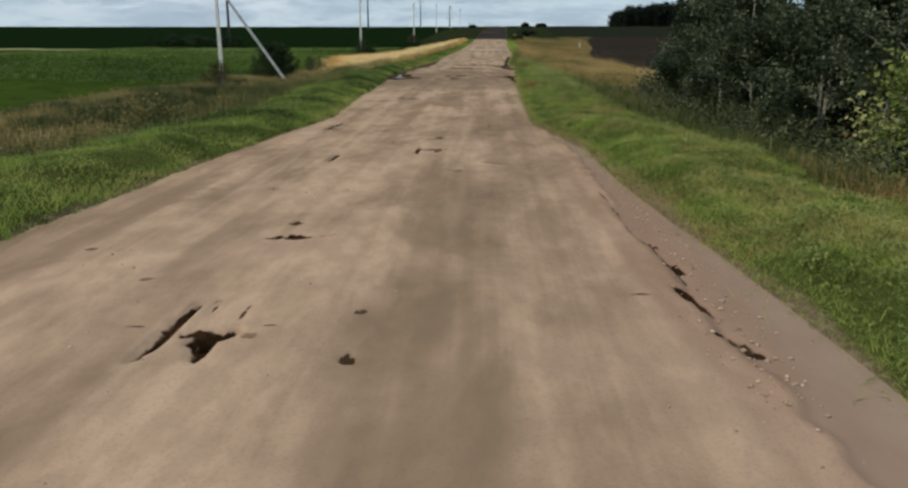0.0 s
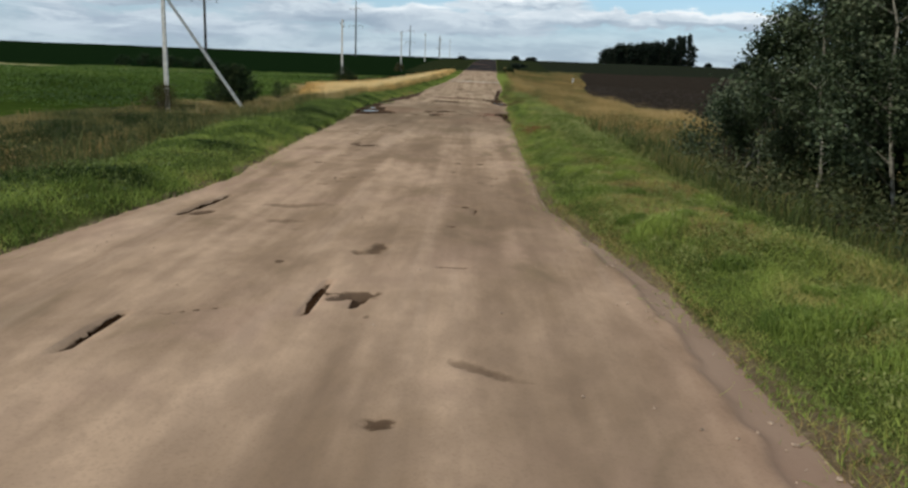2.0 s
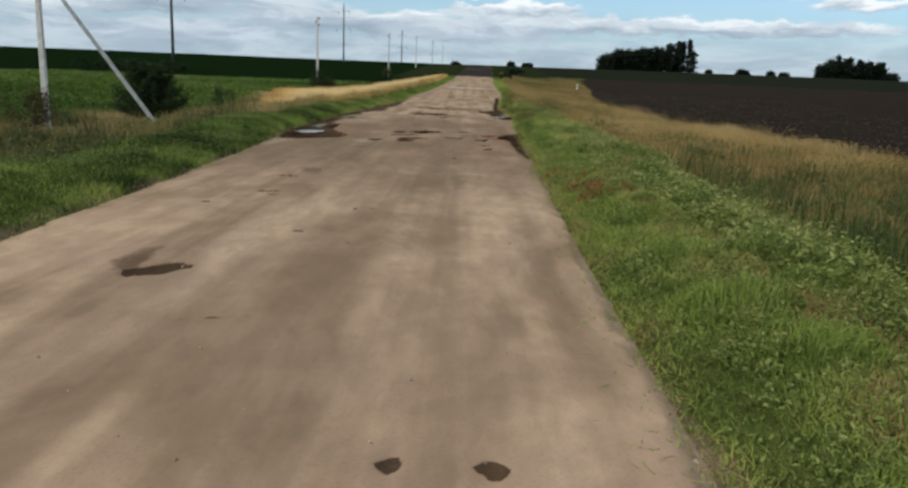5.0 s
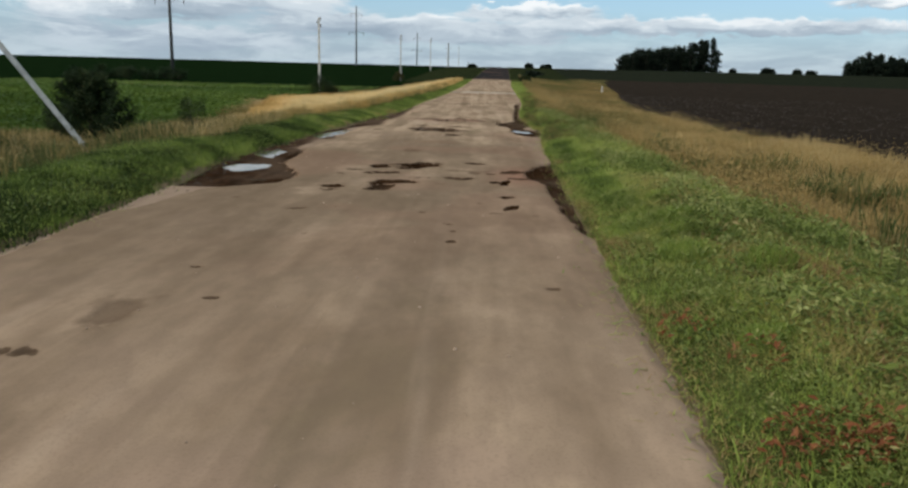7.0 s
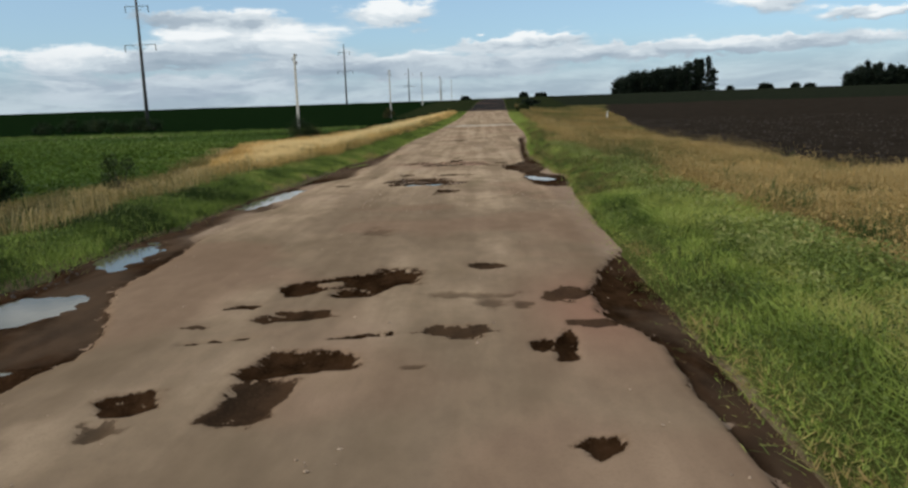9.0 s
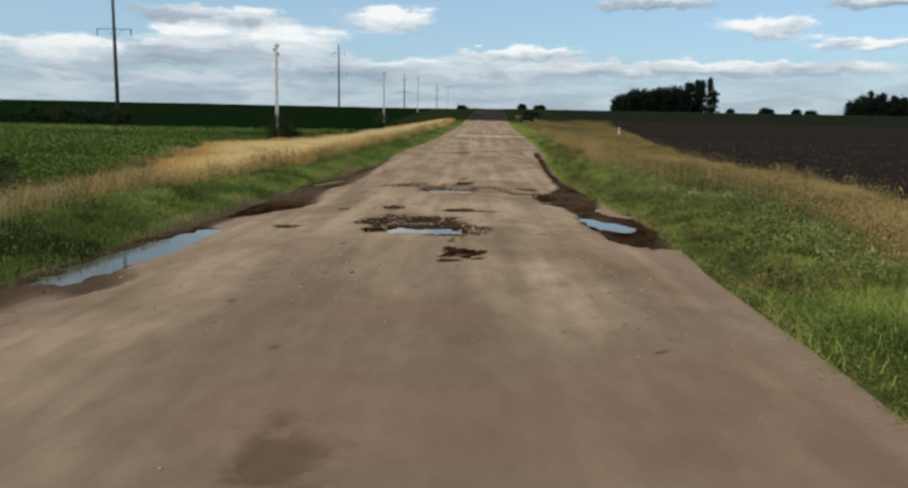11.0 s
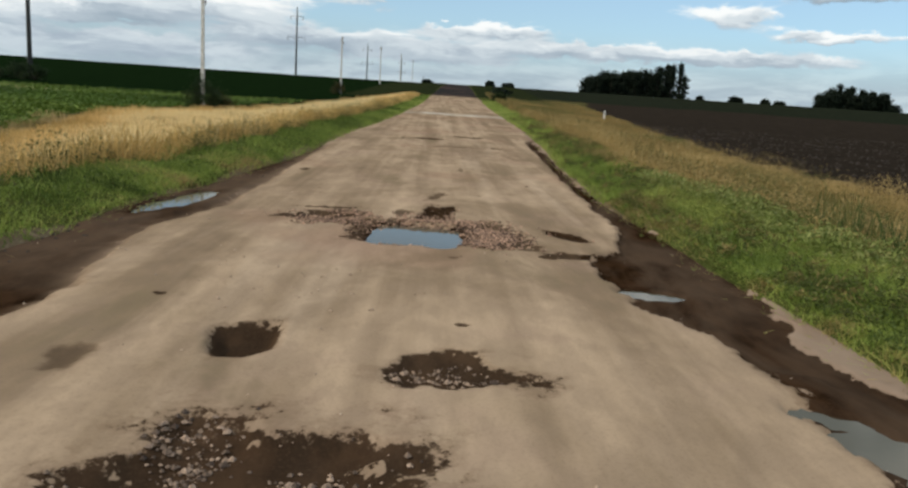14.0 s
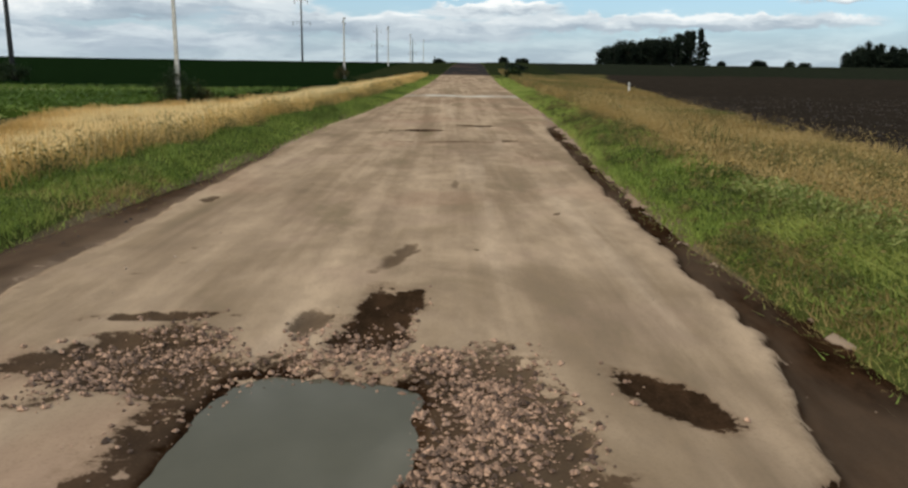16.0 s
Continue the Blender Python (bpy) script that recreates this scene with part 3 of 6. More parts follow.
hole(0.43, 33.74, 0.04, 0.05, 0, 0.02, 0.5, 0.8); hole(0.34, 34.2, 0.07, 0.05, 0, 0.02, 0.6, 0.9); hole(0.0, 34.92, 0.05, 0.05, 0, 0.02, 0.6, 0.8); hole(-1.56, 34.95, 0.12, 0.08, 20, 0.02, 0.55, 1.0)
hole(-1.13, 35.13, 0.04, 0.03, 0, 0.02, 0.7, 0.8); hole(0.9, 35.0, 0.11, 0.03, -12, 0.015, 0.55, 0.9); hole(0.72, 35.78, 0.04, 0.03, 0, 0.015, 0.5, 0.8)
# the first broken stretch
hole(-0.95, 40.35, 0.36, 0.10, 24, 0.06, 1.0, 0.6); hole(-0.42, 40.35, 0.27, 0.42, -14, 0.07, 1.0, 0.5); hole(-0.62, 39.75, 0.20, 0.16, 0, 0.07, 1.0, 0.5)
hole(-1.18, 40.0, 0.14, 0.26, 15, 0.05, 1.0, 0.7); hole(-1.08, 39.0, 0.28, 0.15, 10, 0.05, 0.95, 0.6); hole(-0.66, 37.75, 0.26, 0.23, 20, 0.07, 1.0, 0.45)
hole(-0.80, 37.15, 0.17, 0.34, -14, 0.05, 0.9, 0.5); hole(-0.41, 38.33, 0.20, 0.05, 14, 0.04, 1.0, 0.6); hole(0.35, 38.42, 0.15, 0.15, 0, 0.04, 0.85, 0.8)
hole(0.35, 38.42, 0.26, 0.035, 0, 0.03, 0.9, 0.5); hole(0.95, 38.05, 0.09, 0.12, 0, 0.05, 1.0, 0.6); hole(1.11, 37.98, 0.08, 0.30, -8, 0.06, 1.0, 0.5)
hole(1.11, 36.4, 0.10, 0.13, 0, 0.05, 1.0, 0.6); hole(1.12, 35.4, 0.08, 0.20, -6, 0.05, 1.0, 0.4); hole(0.62, 40.95, 0.17, 0.14, 0, 0.03, 0.9, 0.7)
hole(0.66, 39.24, 0.13, 0.14, 0, 0.02, 0.5, 0.9); hole(0.89, 39.18, 0.08, 0.13, 0, 0.02, 0.6, 0.9); hole(-1.54, 37.1, 0.14, 0.16, 30, 0.04, 1.0, 0.6)
hole(-1.53, 36.7, 0.10, 0.12, 30, 0.03, 0.7, 0.7); hole(-1.55, 39.33, 0.11, 0.10, 0, 0.03, 1.0, 0.7); hole(-0.85, 43.5, 0.16, 0.30, 0, 0.02, 0.35, 0.9)
hole(1.33, 39.5, 0.16, 0.22, 0, 0.03, 0.85, 0.8); hole(1.38, 38.55, 0.18, 0.10, 0, 0.03, 0.8, 0.7); hole(0.5, 39.6, 0.30, 0.10, 0, 0.02, 0.45, 1.0)
hole(0.1, 37.6, 0.12, 0.05, 10, 0.02, 0.6, 0.8); hole(-1.75, 38.7, 0.10, 0.06, 0, 0.02, 0.8, 0.8)
# the first large pothole with its arms
hole(-0.93, 51.98, 0.72, 0.80, 10, 0.10, 0.9, 0.35); hole(-0.45, 51.3, 0.62, 0.65, -10, 0.10, 0.85, 0.35); hole(-0.14, 53.55, 0.42, 0.22, 8, 0.05, 0.9, 0.7)
hole(0.02, 51.2, 0.22, 0.30, 0, 0.05, 0.9, 0.6); hole(-1.38, 50.95, 0.17, 0.22, 20, 0.05, 1.0, 0.6); hole(-0.35, 50.52, 0.30, 0.07, -4, 0.04, 1.0, 0.8); hole(0.0, 50.72, 0.16, 0.12, 0, 0.04, 1.0, 0.8)
hole(-1.42, 54.0, 0.165, 0.27, 8, 0.11, 0.9, 0.3)
hole(-0.09, 49.28, 0.19, 0.13, 0, 0.05, 1.0, 0.4); hole(-0.31, 49.5, 0.075, 0.13, 0, 0.04, 1.0, 0.6); hole(-0.31, 48.6, 0.12, 0.12, 0, 0.03, 0.85, 0.2)
hole(-0.30, 50.02, 0.06, 0.08, 0, 0.03, 0.85, 0.8); hole(-2.71, 51.1, 0.14, 0.16, 0, 0.03, 0.8, 0.6)
hole(-2.27, 53.45, 0.10, 0.16, 0, 0.02, 0.5, 0.9)
hole(-3.85, 54.1, 0.72, 1.15, -14, 0.10, 1.0, 0.25)
# the second large pothole
hole(-0.50, 57.95, 0.62, 0.72, 0, 0.045, 0.85, 0.3); hole(-1.45, 58.75, 0.55, 0.50, -14, 0.06, 0.8, 0.6); hole(0.30, 58.2, 0.36, 0.75, 0, 0.05, 0.75, 0.5)
hole(-0.24, 59.45, 0.19, 0.66, -4, 0.03, 0.95, 0.4)
hole(-1.62, 59.52, 0.32, 0.09, 6, 0.03, 0.8, 0.6); hole(-0.68, 59.45, 0.12, 0.20, 0, 0.03, 0.7, 0.7); hole(-0.22, 61.25, 0.09, 0.45, -14, 0.015, 0.6, 0.7)
hole(1.31, 58.3, 0.14, 0.31, 24, 0.03, 0.95, 0.3)
hole(0.90, 56.97, 0.08, 0.10, 0, 0.02, 0.8, 0.8); hole(1.15, 57.15, 0.20, 0.14, 0, 0.03, 0.8, 0.8); hole(-2.73, 64.05, 0.07, 0.20, 0, 0.02, 0.7, 0.6)
hole(0.3, 65.5, 0.05, 0.40, 0, 0.01, 0.4, 0.7)
# further on
hole(-0.9, 74.4, 0.50, 0.26, 0, 0.05, 0.9, 0.6); hole(0.42, 75.9, 0.48, 0.24, 0, 0.05, 0.9, 0.6); hole(0.0, 71.6, 1.0, 0.13, 3, 0.03, 0.6, 0.8); hole(1.2, 72.0, 0.14, 0.12, 0, 0.03, 0.9, 0.6)
# small dents and chipped spots strewn over the surface
_spots = random.Random(5)
for _ in range(46):
    hole(_spots.uniform(-2.7, 1.5), _spots.uniform(4, 72), _spots.uniform(0.025, 0.06), _spots.uniform(0.02, 0.045), _spots.uniform(-40, 40), 0.012, _spots.uniform(0.4, 0.85), 0.9)
for _ in range(120):
    hole(_spots.choice((-2.1, -2.0, -1.6, 1.05, 1.25)) + _spots.gauss(0, 0.17), _spots.uniform(45.2, 49.8), _spots.uniform(0.012, 0.032), _spots.uniform(0.012, 0.03), _spots.uniform(-40, 40), 0.018, _spots.uniform(0.36, 0.58), 1.0)
hole(-0.40, 14.35, 0.06, 0.06, 0, 0.02, 0.5, 1.0); hole(-0.14, 49.05, 0.20, 0.24, 0, 0.02, 0.7, 0.9)
# open cracks: from, to, half width
CRACKS = ((-1.36, 5.04, -1.33, 5.94, 0.024), (-1.09, 5.40, -1.05, 5.08, 0.034), (-1.24, 5.43, -0.98, 5.49, 0.036), (-1.10, 5.36, -0.99, 5.48, 0.06), (-1.12, 5.30, -1.05, 5.38, 0.05), (-1.69, 11.82, -1.63, 12.5, 0.027), (-0.52, 12.6, -0.50, 13.4, 0.020), (-2.52, 15.75, -2.39, 17.08, 0.03),
          (0.31, 16.9, 0.61, 16.88, 0.026), (-1.9, 9.8, -1.78, 9.86, 0.03), (-1.68, 38.25, -1.2, 38.38, 0.026), (-0.25, 49.2, -0.41, 48.82, 0.035), (0.11, 49.22, -0.12, 48.84, 0.04), (-0.1, 48.8, 0.06, 48.7, 0.03), (-0.36, 50.15, -0.1, 50.34, 0.028), (-0.27, 49.7, -0.08, 49.73, 0.026), (1.84, 7.7, 1.89, 7.55, 0.03), (1.88, 7.14, 1.93, 6.83, 0.035), (1.80, 6.4, 1.87, 5.95, 0.035), (1.84, 5.6, 1.95, 5.3, 0.04))
FAINT = ((-1.48, 12.51, -1.07, 12.72, 0.028), (-0.98, 5.50, -1.01, 5.95, 0.03), (-1.20, 5.80, -1.23, 6.08, 0.03), (-1.76, 5.59, -1.38, 5.51, 0.028), (-0.90, 5.57, -0.68, 5.63, 0.03), (1.25, 6.21, 1.74, 6.29, 0.028), (0.38, 16.9, 0.64, 17.0, 0.03), (0.61, 16.88, 0.60, 16.45, 0.03), (0.3, 14.0, 0.52, 14.0, 0.03),
         (1.78, 9.92, 1.77, 8.1, 0.03), (1.77, 8.1, 1.90, 7.0, 0.03), (1.9, 7.0, 1.86, 5.4, 0.03), (-1.1, 23.0, -0.7, 23.1, 0.03), (-2.0, 26.5, -1.6, 26.7, 0.03))
# standing water: x, y, half width, half length, turn, and how square the pool is
PUDDLES = tuple((*p, 2)[:6] for p in ((-3.60, 39.6, 0.42, 0.75, 8), (-2.95, 37.75, 0.34, 0.07, 4), (-3.95, 42.3, 0.32, 1.15, 8), (-3.85, 49.0, 0.32, 2.0, -4), (-3.62, 59.75, 0.24, 1.15, -9),
           (-0.70, 51.13, 0.68, 0.46, 0), (-0.47, 57.93, 0.53, 0.70, -5, 6), (2.10, 52.33, 0.32, 1.0, 15), (1.58, 55.75, 0.30, 0.17, -8)))
WATER_LEVEL = -0.055


def oval(X, Y, x, y, a, b, turn, ragged, seed, angular=0.0, square=2):
    """Distance from a hole's middle, 1 at its rim: an oval, or a chipped polygon as angular goes to 1."""
    c, s = math.cos(radians(turn)), math.sin(radians(turn))
    u, v = ((X - x) * c + (Y - y) * s) / a, (-(X - x) * s + (Y - y) * c) / b
    d = (np.abs(u) ** square + np.abs(v) ** square) ** (1 / square)
    if angular:
        sides = random.Random(seed)
        n = sides.randint(4, 6)
        poly = np.zeros_like(d)
        for i in range(n):
            t = (i + sides.uniform(-0.3, 0.3)) * 2 * math.pi / n
            poly = np.maximum(poly, (u * math.cos(t) + v * math.sin(t)) / sides.uniform(0.78, 1.12))
        d = d + (poly - d) * angular
    grain = 4.0 if not angular else min(max(0.8 / min(a, b), 4.0), 9.0)
    return d + ragged * 2.1 * (fbm(X, Y, grain, 4, seed) - 0.5)


def mud_edges(y):
    """The rims of the broken asphalt: left and right."""
    al = np.interp(y, (-20, 8, 14, 18.5, 24, 30, 34, 36.4, 37.2, 38.3, 40.2, 43, 48, 52.5, 53.7, 55, 57.5, 59.2, 61.5, 67, 70, 76, 82, 92, 111, 140, 400), (-3.75, -3.55, -3.25, -2.85, -3.25, -3.45, -3.65, -3.3, -2.5, -2.4, -3.1, -3.42, -3.35, -3.6, -3.15, -3.1, -3.45, -3.15, -3.15, -3.38, -3.42, -3.6, -3.25, -3.03, -2.9, -3.25, -3.35))
    ar = np.interp(y, (-20, 5, 8, 10, 13, 15.5, 17, 21, 28, 31, 34, 36.5, 38, 38.7, 39.7, 41, 46, 49.5, 51, 52.3, 53.5, 54.6, 55.4, 57.2, 57.6, 59.2, 64, 70, 75, 79, 82, 90, 110, 400),
                   (1.9, 1.88, 1.78, 1.80, 1.82, 1.6, 1.40, 1.46, 1.66, 1.78, 1.80, 1.74, 1.72, 1.5, 1.46, 1.85, 1.95, 1.95, 1.75, 1.62, 1.75, 1.6, 1.22, 1.2, 1.65, 1.98, 2.1, 2.28, 2.36, 2.7, 2.85, 2.75, 2.45, 2.3))
    return al + bend(y), ar + bend(y)


def road_surface(X, Y):
    """Height over the road's line and the masks of wet soil, dirt and red clay."""
    al, ar = mud_edges(Y)
    jag = 0.14 * (fbm(X, Y, 1.2, 3, 11) - 0.5) + 0.13 * (fbm(X, Y, 5.0, 3, 12) - 0.5)
    shallow = 0.012 * (fbm(X, Y, 0.7, 3, 6) - 0.5) + 0.018 * (vnoise(X * 1.1, Y * 0.06, 1.0, 8) - 0.5)
    crown = -0.010 * ((X - bend(Y) + 0.7) / 2.6) ** 2
    z = shallow + crown
    dl, dr = al - X + jag, X - ar + jag
    span_l = smooth(36.0, 37.6, Y) * (1 - smooth(69, 73, Y))
    span_r = np.maximum(smooth(32.5, 34.5, Y) * (1 - smooth(40.5, 43.0, Y)), smooth(49.0, 51.2, Y + 5 * jag) * (1 - smooth(75.5, 79, Y)))
    outer_l, outer_r = turf_left(Y) - X, X - turf_right(Y)
    strip = np.interp(Y, (30, 40, 49, 51, 53.2, 53.7, 54.6, 55.4, 57.1, 57.7, 59.2, 62, 70, 80), (1.4, 1.4, 1.3, 1.4, 1.4, 0.55, 0.48, 0.95, 1.35, 1.0, 0.55, 0.28, 0.27, 0.25))
    rim_r = smooth(strip, strip + 0.22, dr + 0.34 * (vnoise(X, Y, 1.8, 21) - 0.5) + 0.22 * (fbm(X, Y, 5, 3, 22) - 0.5))
    wet_l = (0.5 + 1.25 * dl).clip(0, 1) * span_l
    wet_l *= 1 - 0.75 * smooth(-0.3, -0.75, outer_l) * smooth(41, 44, Y) * (1 - smooth(51, 53.5, Y)) * (1 - smooth(0.42, 0.58, fbm(X, Y, 0.3, 3, 17)))
    wet_r = (0.5 + 1.6 * dr).clip(0, 1) * span_r * (1 - rim_r)
    fade = np.interp(Y, (40, 43, 49, 51), (0.06, 0.40, 0.40, 0.06))        # how sharply the asphalt ends
    off_road = np.maximum(smooth(-fade / 3, fade, dl), smooth(-fade / 3, fade, dr))
    wet = np.maximum(wet_l, wet_r)
    sump = smooth(52.0, 53.2, Y + jag) * (1 - smooth(55.0, 56.6, Y + jag)) * smooth(-0.1, 0.3, dl + 0.5 * jag)        # a wet hollow in the left edge
    moist = np.where(wet_l > wet_r, np.maximum(0.45 + 0.45 * smooth(0.45, 1.0, wet_l), np.maximum(1 - smooth(42, 46, Y), sump)), 1.0) * (wet > 0.02)
    strip_wet = smooth(0.45, 0.55, wet)
    dirt = off_road * (1 - 0.9 * sump)
    z = z - 0.05 * sump
    z = z - 0.035 * off_road - 0.035 * strip_wet * (0.75 + 0.45 * fbm(X, Y, 1.7, 3, 15))
    red = smooth(0.57, 0.70, fbm(X, Y, 0.45, 3, 31)) * 0.22 * smooth(30, 36, Y)
    red = np.maximum(red, np.exp(-(((X - 1.45) / 0.5) ** 2 + ((Y - 39.0) / 1.4) ** 2)) * 0.85)
    red = np.maximum(red, np.exp(-(((X - 1.95) / 0.35) ** 2 + ((Y - 8.0) / 5.0) ** 2)) * 0.5)
    for k, (x, y, a, b, turn, depth, damp, ragged) in enumerate(HOLES):
        x = x + float(bend(y)) * (y > 68)
        r = 2.2 * max(a, b) + 0.2
        box = (np.abs(X - x) < r) & (np.abs(Y - y) < r)
        if not box.any():
            continue
        d = oval(X[box], Y[box], x, y, (1.22 if 0.13 < a < 0.4 else 1.06) * a, (1.22 if 0.13 < b < 0.4 else 1.06) * b, turn, ragged, 40 + k, 0.7)
        m = 1 - smooth(0.66, 1.06, d)
        z[box] = np.minimum(z[box], shallow[box] - 0.9 * depth * m * (0.75 + 0.5 * fbm(X[box], Y[box], 5, 3, 70 + k)))
        part_wet = (1.0 - 0.5 * d).clip(0, 1)
        moist[box] = np.where((part_wet > wet[box]) & (part_wet > 0.15), np.maximum(damp, moist[box] * (wet[box] > 0.4)), moist[box])
        wet[box] = np.maximum(wet[box], part_wet)
    for k, (x0, y0, x1, y1, w) in enumerate(CRACKS + FAINT):
        box = (X > min(x0, x1) - 0.4) & (X < max(x0, x1) + 0.4) & (Y > min(y0, y1) - 0.4) & (Y < max(y0, y1) + 0.4)
        px, py = X[box], Y[box]
        px = px + (0.06 if k >= len(CRACKS) else 0.025) * (fbm(px, py, 5, 3, 130 + k) - 0.5)
        dx, dy = x1 - x0, y1 - y0
        t = ((px - x0) * dx + (py - y0) * dy) / (dx * dx + dy * dy)
        tc = t.clip(0, 1)
        d = np.hypot(px - x0 - tc * dx, py - y0 - tc * dy) / (w * (1.25 - 0.8 * np.abs(tc - 0.5)))
        m = 1 - smooth(0.6, 1.5, d)
        faint = k >= len(CRACKS)
        z[box] -= (0.015 if faint else 0.05) * m
        part_wet = ((0.66 if faint else 1.05) - 0.45 * d).clip(0, 1)
        moist[box] = np.where(part_wet > 0.2, 1.0, moist[box])
        wet[box] = np.maximum(wet[box], part_wet)
    for k, (x, y, a, b, turn, square) in enumerate(PUDDLES):
        r = 2.0 * max(a, b)
        box = (np.abs(X - x) < r) & (np.abs(Y - y) < r)
        d = oval(X[box], Y[box], x, y, a, b, turn, 0.45 if square == 2 else 0.14, 160 + k, 0.0, square)
        m = 1 - smooth(0.72, 1.10, d)
        shore = np.maximum(z[box], WATER_LEVEL + 0.014 - 0.10 * smooth(1.7, 2.2, d))
        bed = WATER_LEVEL + (0.16 * (d - 0.95)).clip(-0.05, 0.05)
        z[box] = bed + (shore - bed) * smooth(0.95, 1.22, d)
        wet[box] = np.maximum(wet[box], m)
        moist[box] = np.where(m > 0.05, 1.0, moist[box])
    under = np.maximum(outer_l, outer_r)
    z = z - 0.25 * smooth(0.10, 0.45, under)
    pale = np.exp(-(((Y - 93.5 - 0.6 * (vnoise(X, Y, 0.8, 33) - 0.5)) / 0.75) ** 2)) * smooth(0.25, 0.6, fbm(X, Y, 1.3, 3, 35))
    stain = smooth(26, 33, Y) * (1 - smooth(46, 53, Y)) * 0.75 * smooth(0.22, 0.6, fbm(X * 1.6, Y * 0.35, 0.8, 4, 37))
    stain = np.maximum(stain, 0.8 * smooth(-0.4, -2.0, X) * smooth(30, 35, Y) * (1 - smooth(41, 47, Y)) * smooth(0.25, 0.55, fbm(X, Y, 1.1, 4, 39)))
    stain = np.maximum(stain, 0.42 * smooth(0.58, 0.70, fbm(X * 1.8, Y * 0.25, 0.7, 4, 38)))
    return z, wet.clip(0, 1), dirt.clip(0, 1), red.clip(0, 1), moist, pale, stain


def build_road():
    verts, faces, masks, start = [], [], [[], [], [], [], [], []], 0
    for ys, step in ((np.arange(-6, 2.001, 0.25), 0.2), (np.arange(2, 66.001, 0.05), 0.042), (np.arange(66, 84.001, 0.09), 0.075), (84 * 1.008 ** np.arange(0, 180), 0.2)):
        u = np.arange(0, 1.0001, step / 7.6)
        Y = np.repeat(ys[None], len(u), 0)
        lo, hi = turf_left(Y) - 0.6, turf_right(Y) + 0.6
        X = lo + (hi - lo) * u[:, None]
        z, *m = road_surface(X, Y)
        verts.append(np.stack([X, Y, z + rise(Y)], -1).reshape(-1, 3))
        faces.append(grid_faces(len(u), len(ys), start))
        start += X.size
        for a, b in zip(masks, m):
            a.append(b.ravel())
    wet, dirt, red, moist, pale, stain = (np.concatenate(a) for a in masks)
    verts = np.concatenate(verts)
    far_dark = smooth(141, 146, verts[:, 1])        # the road colour turns dark far on
    ob = mesh_object("road", verts, np.concatenate(faces), ROAD, dict(wet=wet, dirt=dirt, red=red, moist=moist, pale=pale, stain=stain, far_dark=far_dark), True)
    tagged(ob, "worn dusty asphalt road with muddy potholes and open cracks", "road", kind="structure")


build_road()


def build_puddles():
    for k, (x, y, a, b, turn, square) in enumerate(PUDDLES):
        t = np.linspace(0, 2 * np.pi, 64, endpoint=False)
        r = (1.22 if square == 2 else 1.45) + 0.10 * np.sin(3 * t + k) + 0.06 * np.sin(5 * t + 2 * k)
        c, s = math.cos(radians(turn)), math.sin(radians(turn))
        u, v = a * r * np.cos(t), b * r * np.sin(t)
        top = np.stack([u * c - v * s, u * s + v * c, 0 * u], -1)
        low = top * 0.98 - (0, 0, 0.03)
        n = len(t)
        i = np.arange(n)
        side = np.stack([i, n + i, n + (i + 1) % n, (i + 1) % n], 1)
        ob = mesh_object("puddle", np.r_[top, low], [i[None], side], WATER)
        ob.location = (x, y, WATER_LEVEL + float(rise(y)) - float(rise(0)))
        where = "in a pothole of the road" if abs(x + 0.6) < 0.4 else "on the muddy road edge"
        tagged(ob, "shallow brown rainwater puddle standing " + where, "puddle", "puddles on the road")


build_puddles()


# ---- grass and weeds ----
def blades(name, x, y, height, width, tint, mat, label, lean=0.45, z=None, cat="grass", short=False):
    """Many bent blades as one mesh: arrays of base places, heights, widths and tints."""
    n = len(x)
    z = ground_z(x, y) - 0.012 if z is None else z
    turn, tip = RNG.random(n) * 2 * np.pi, RNG.random(n) * 2 * np.pi
    bend_by = height * lean * RNG.random(n)
    wx, wy = np.cos(turn) * width / 2, np.sin(turn) * width / 2
    bx, by = np.cos(tip) * bend_by, np.sin(tip) * bend_by
    if short:                       # short blades: one slim triangle each
        P = np.stack([np.stack([x - wx, y - wy, z], 1), np.stack([x + wx, y + wy, z], 1), np.stack([x + bx, y + by, z + height * (1 - 0.3 * lean)], 1)], 1)
        ob = mesh_object(name, P.reshape(-1, 3), np.arange(3 * n).reshape(-1, 3), mat, dict(tint=np.repeat(tint, 3)))
        return tagged(ob, label, cat, kind="stuff")
    P = np.empty((n, 5, 3), np.float32)
    P[:, 0], P[:, 1] = np.stack([x - wx, y - wy, z], 1), np.stack([x + wx, y + wy, z], 1)
    mx, my, mz = x + bx * 0.3, y + by * 0.3, z + height * 0.6
    P[:, 2], P[:, 3] = np.stack([mx + wx * 0.75, my + wy * 0.75, mz], 1), np.stack([mx - wx * 0.75, my - wy * 0.75, mz], 1)
    P[:, 4] = np.stack([x + bx, y + by, z + height * (1 - 0.3 * lean)], 1)
    base = np.arange(n)[:, None] * 5
    ob = mesh_object(name, P.reshape(-1, 3), [base + [0, 1, 2, 3], base + [3, 2, 4]], mat, dict(tint=np.repeat(tint, 5)))
    return tagged(ob, label, cat, kind="stuff")


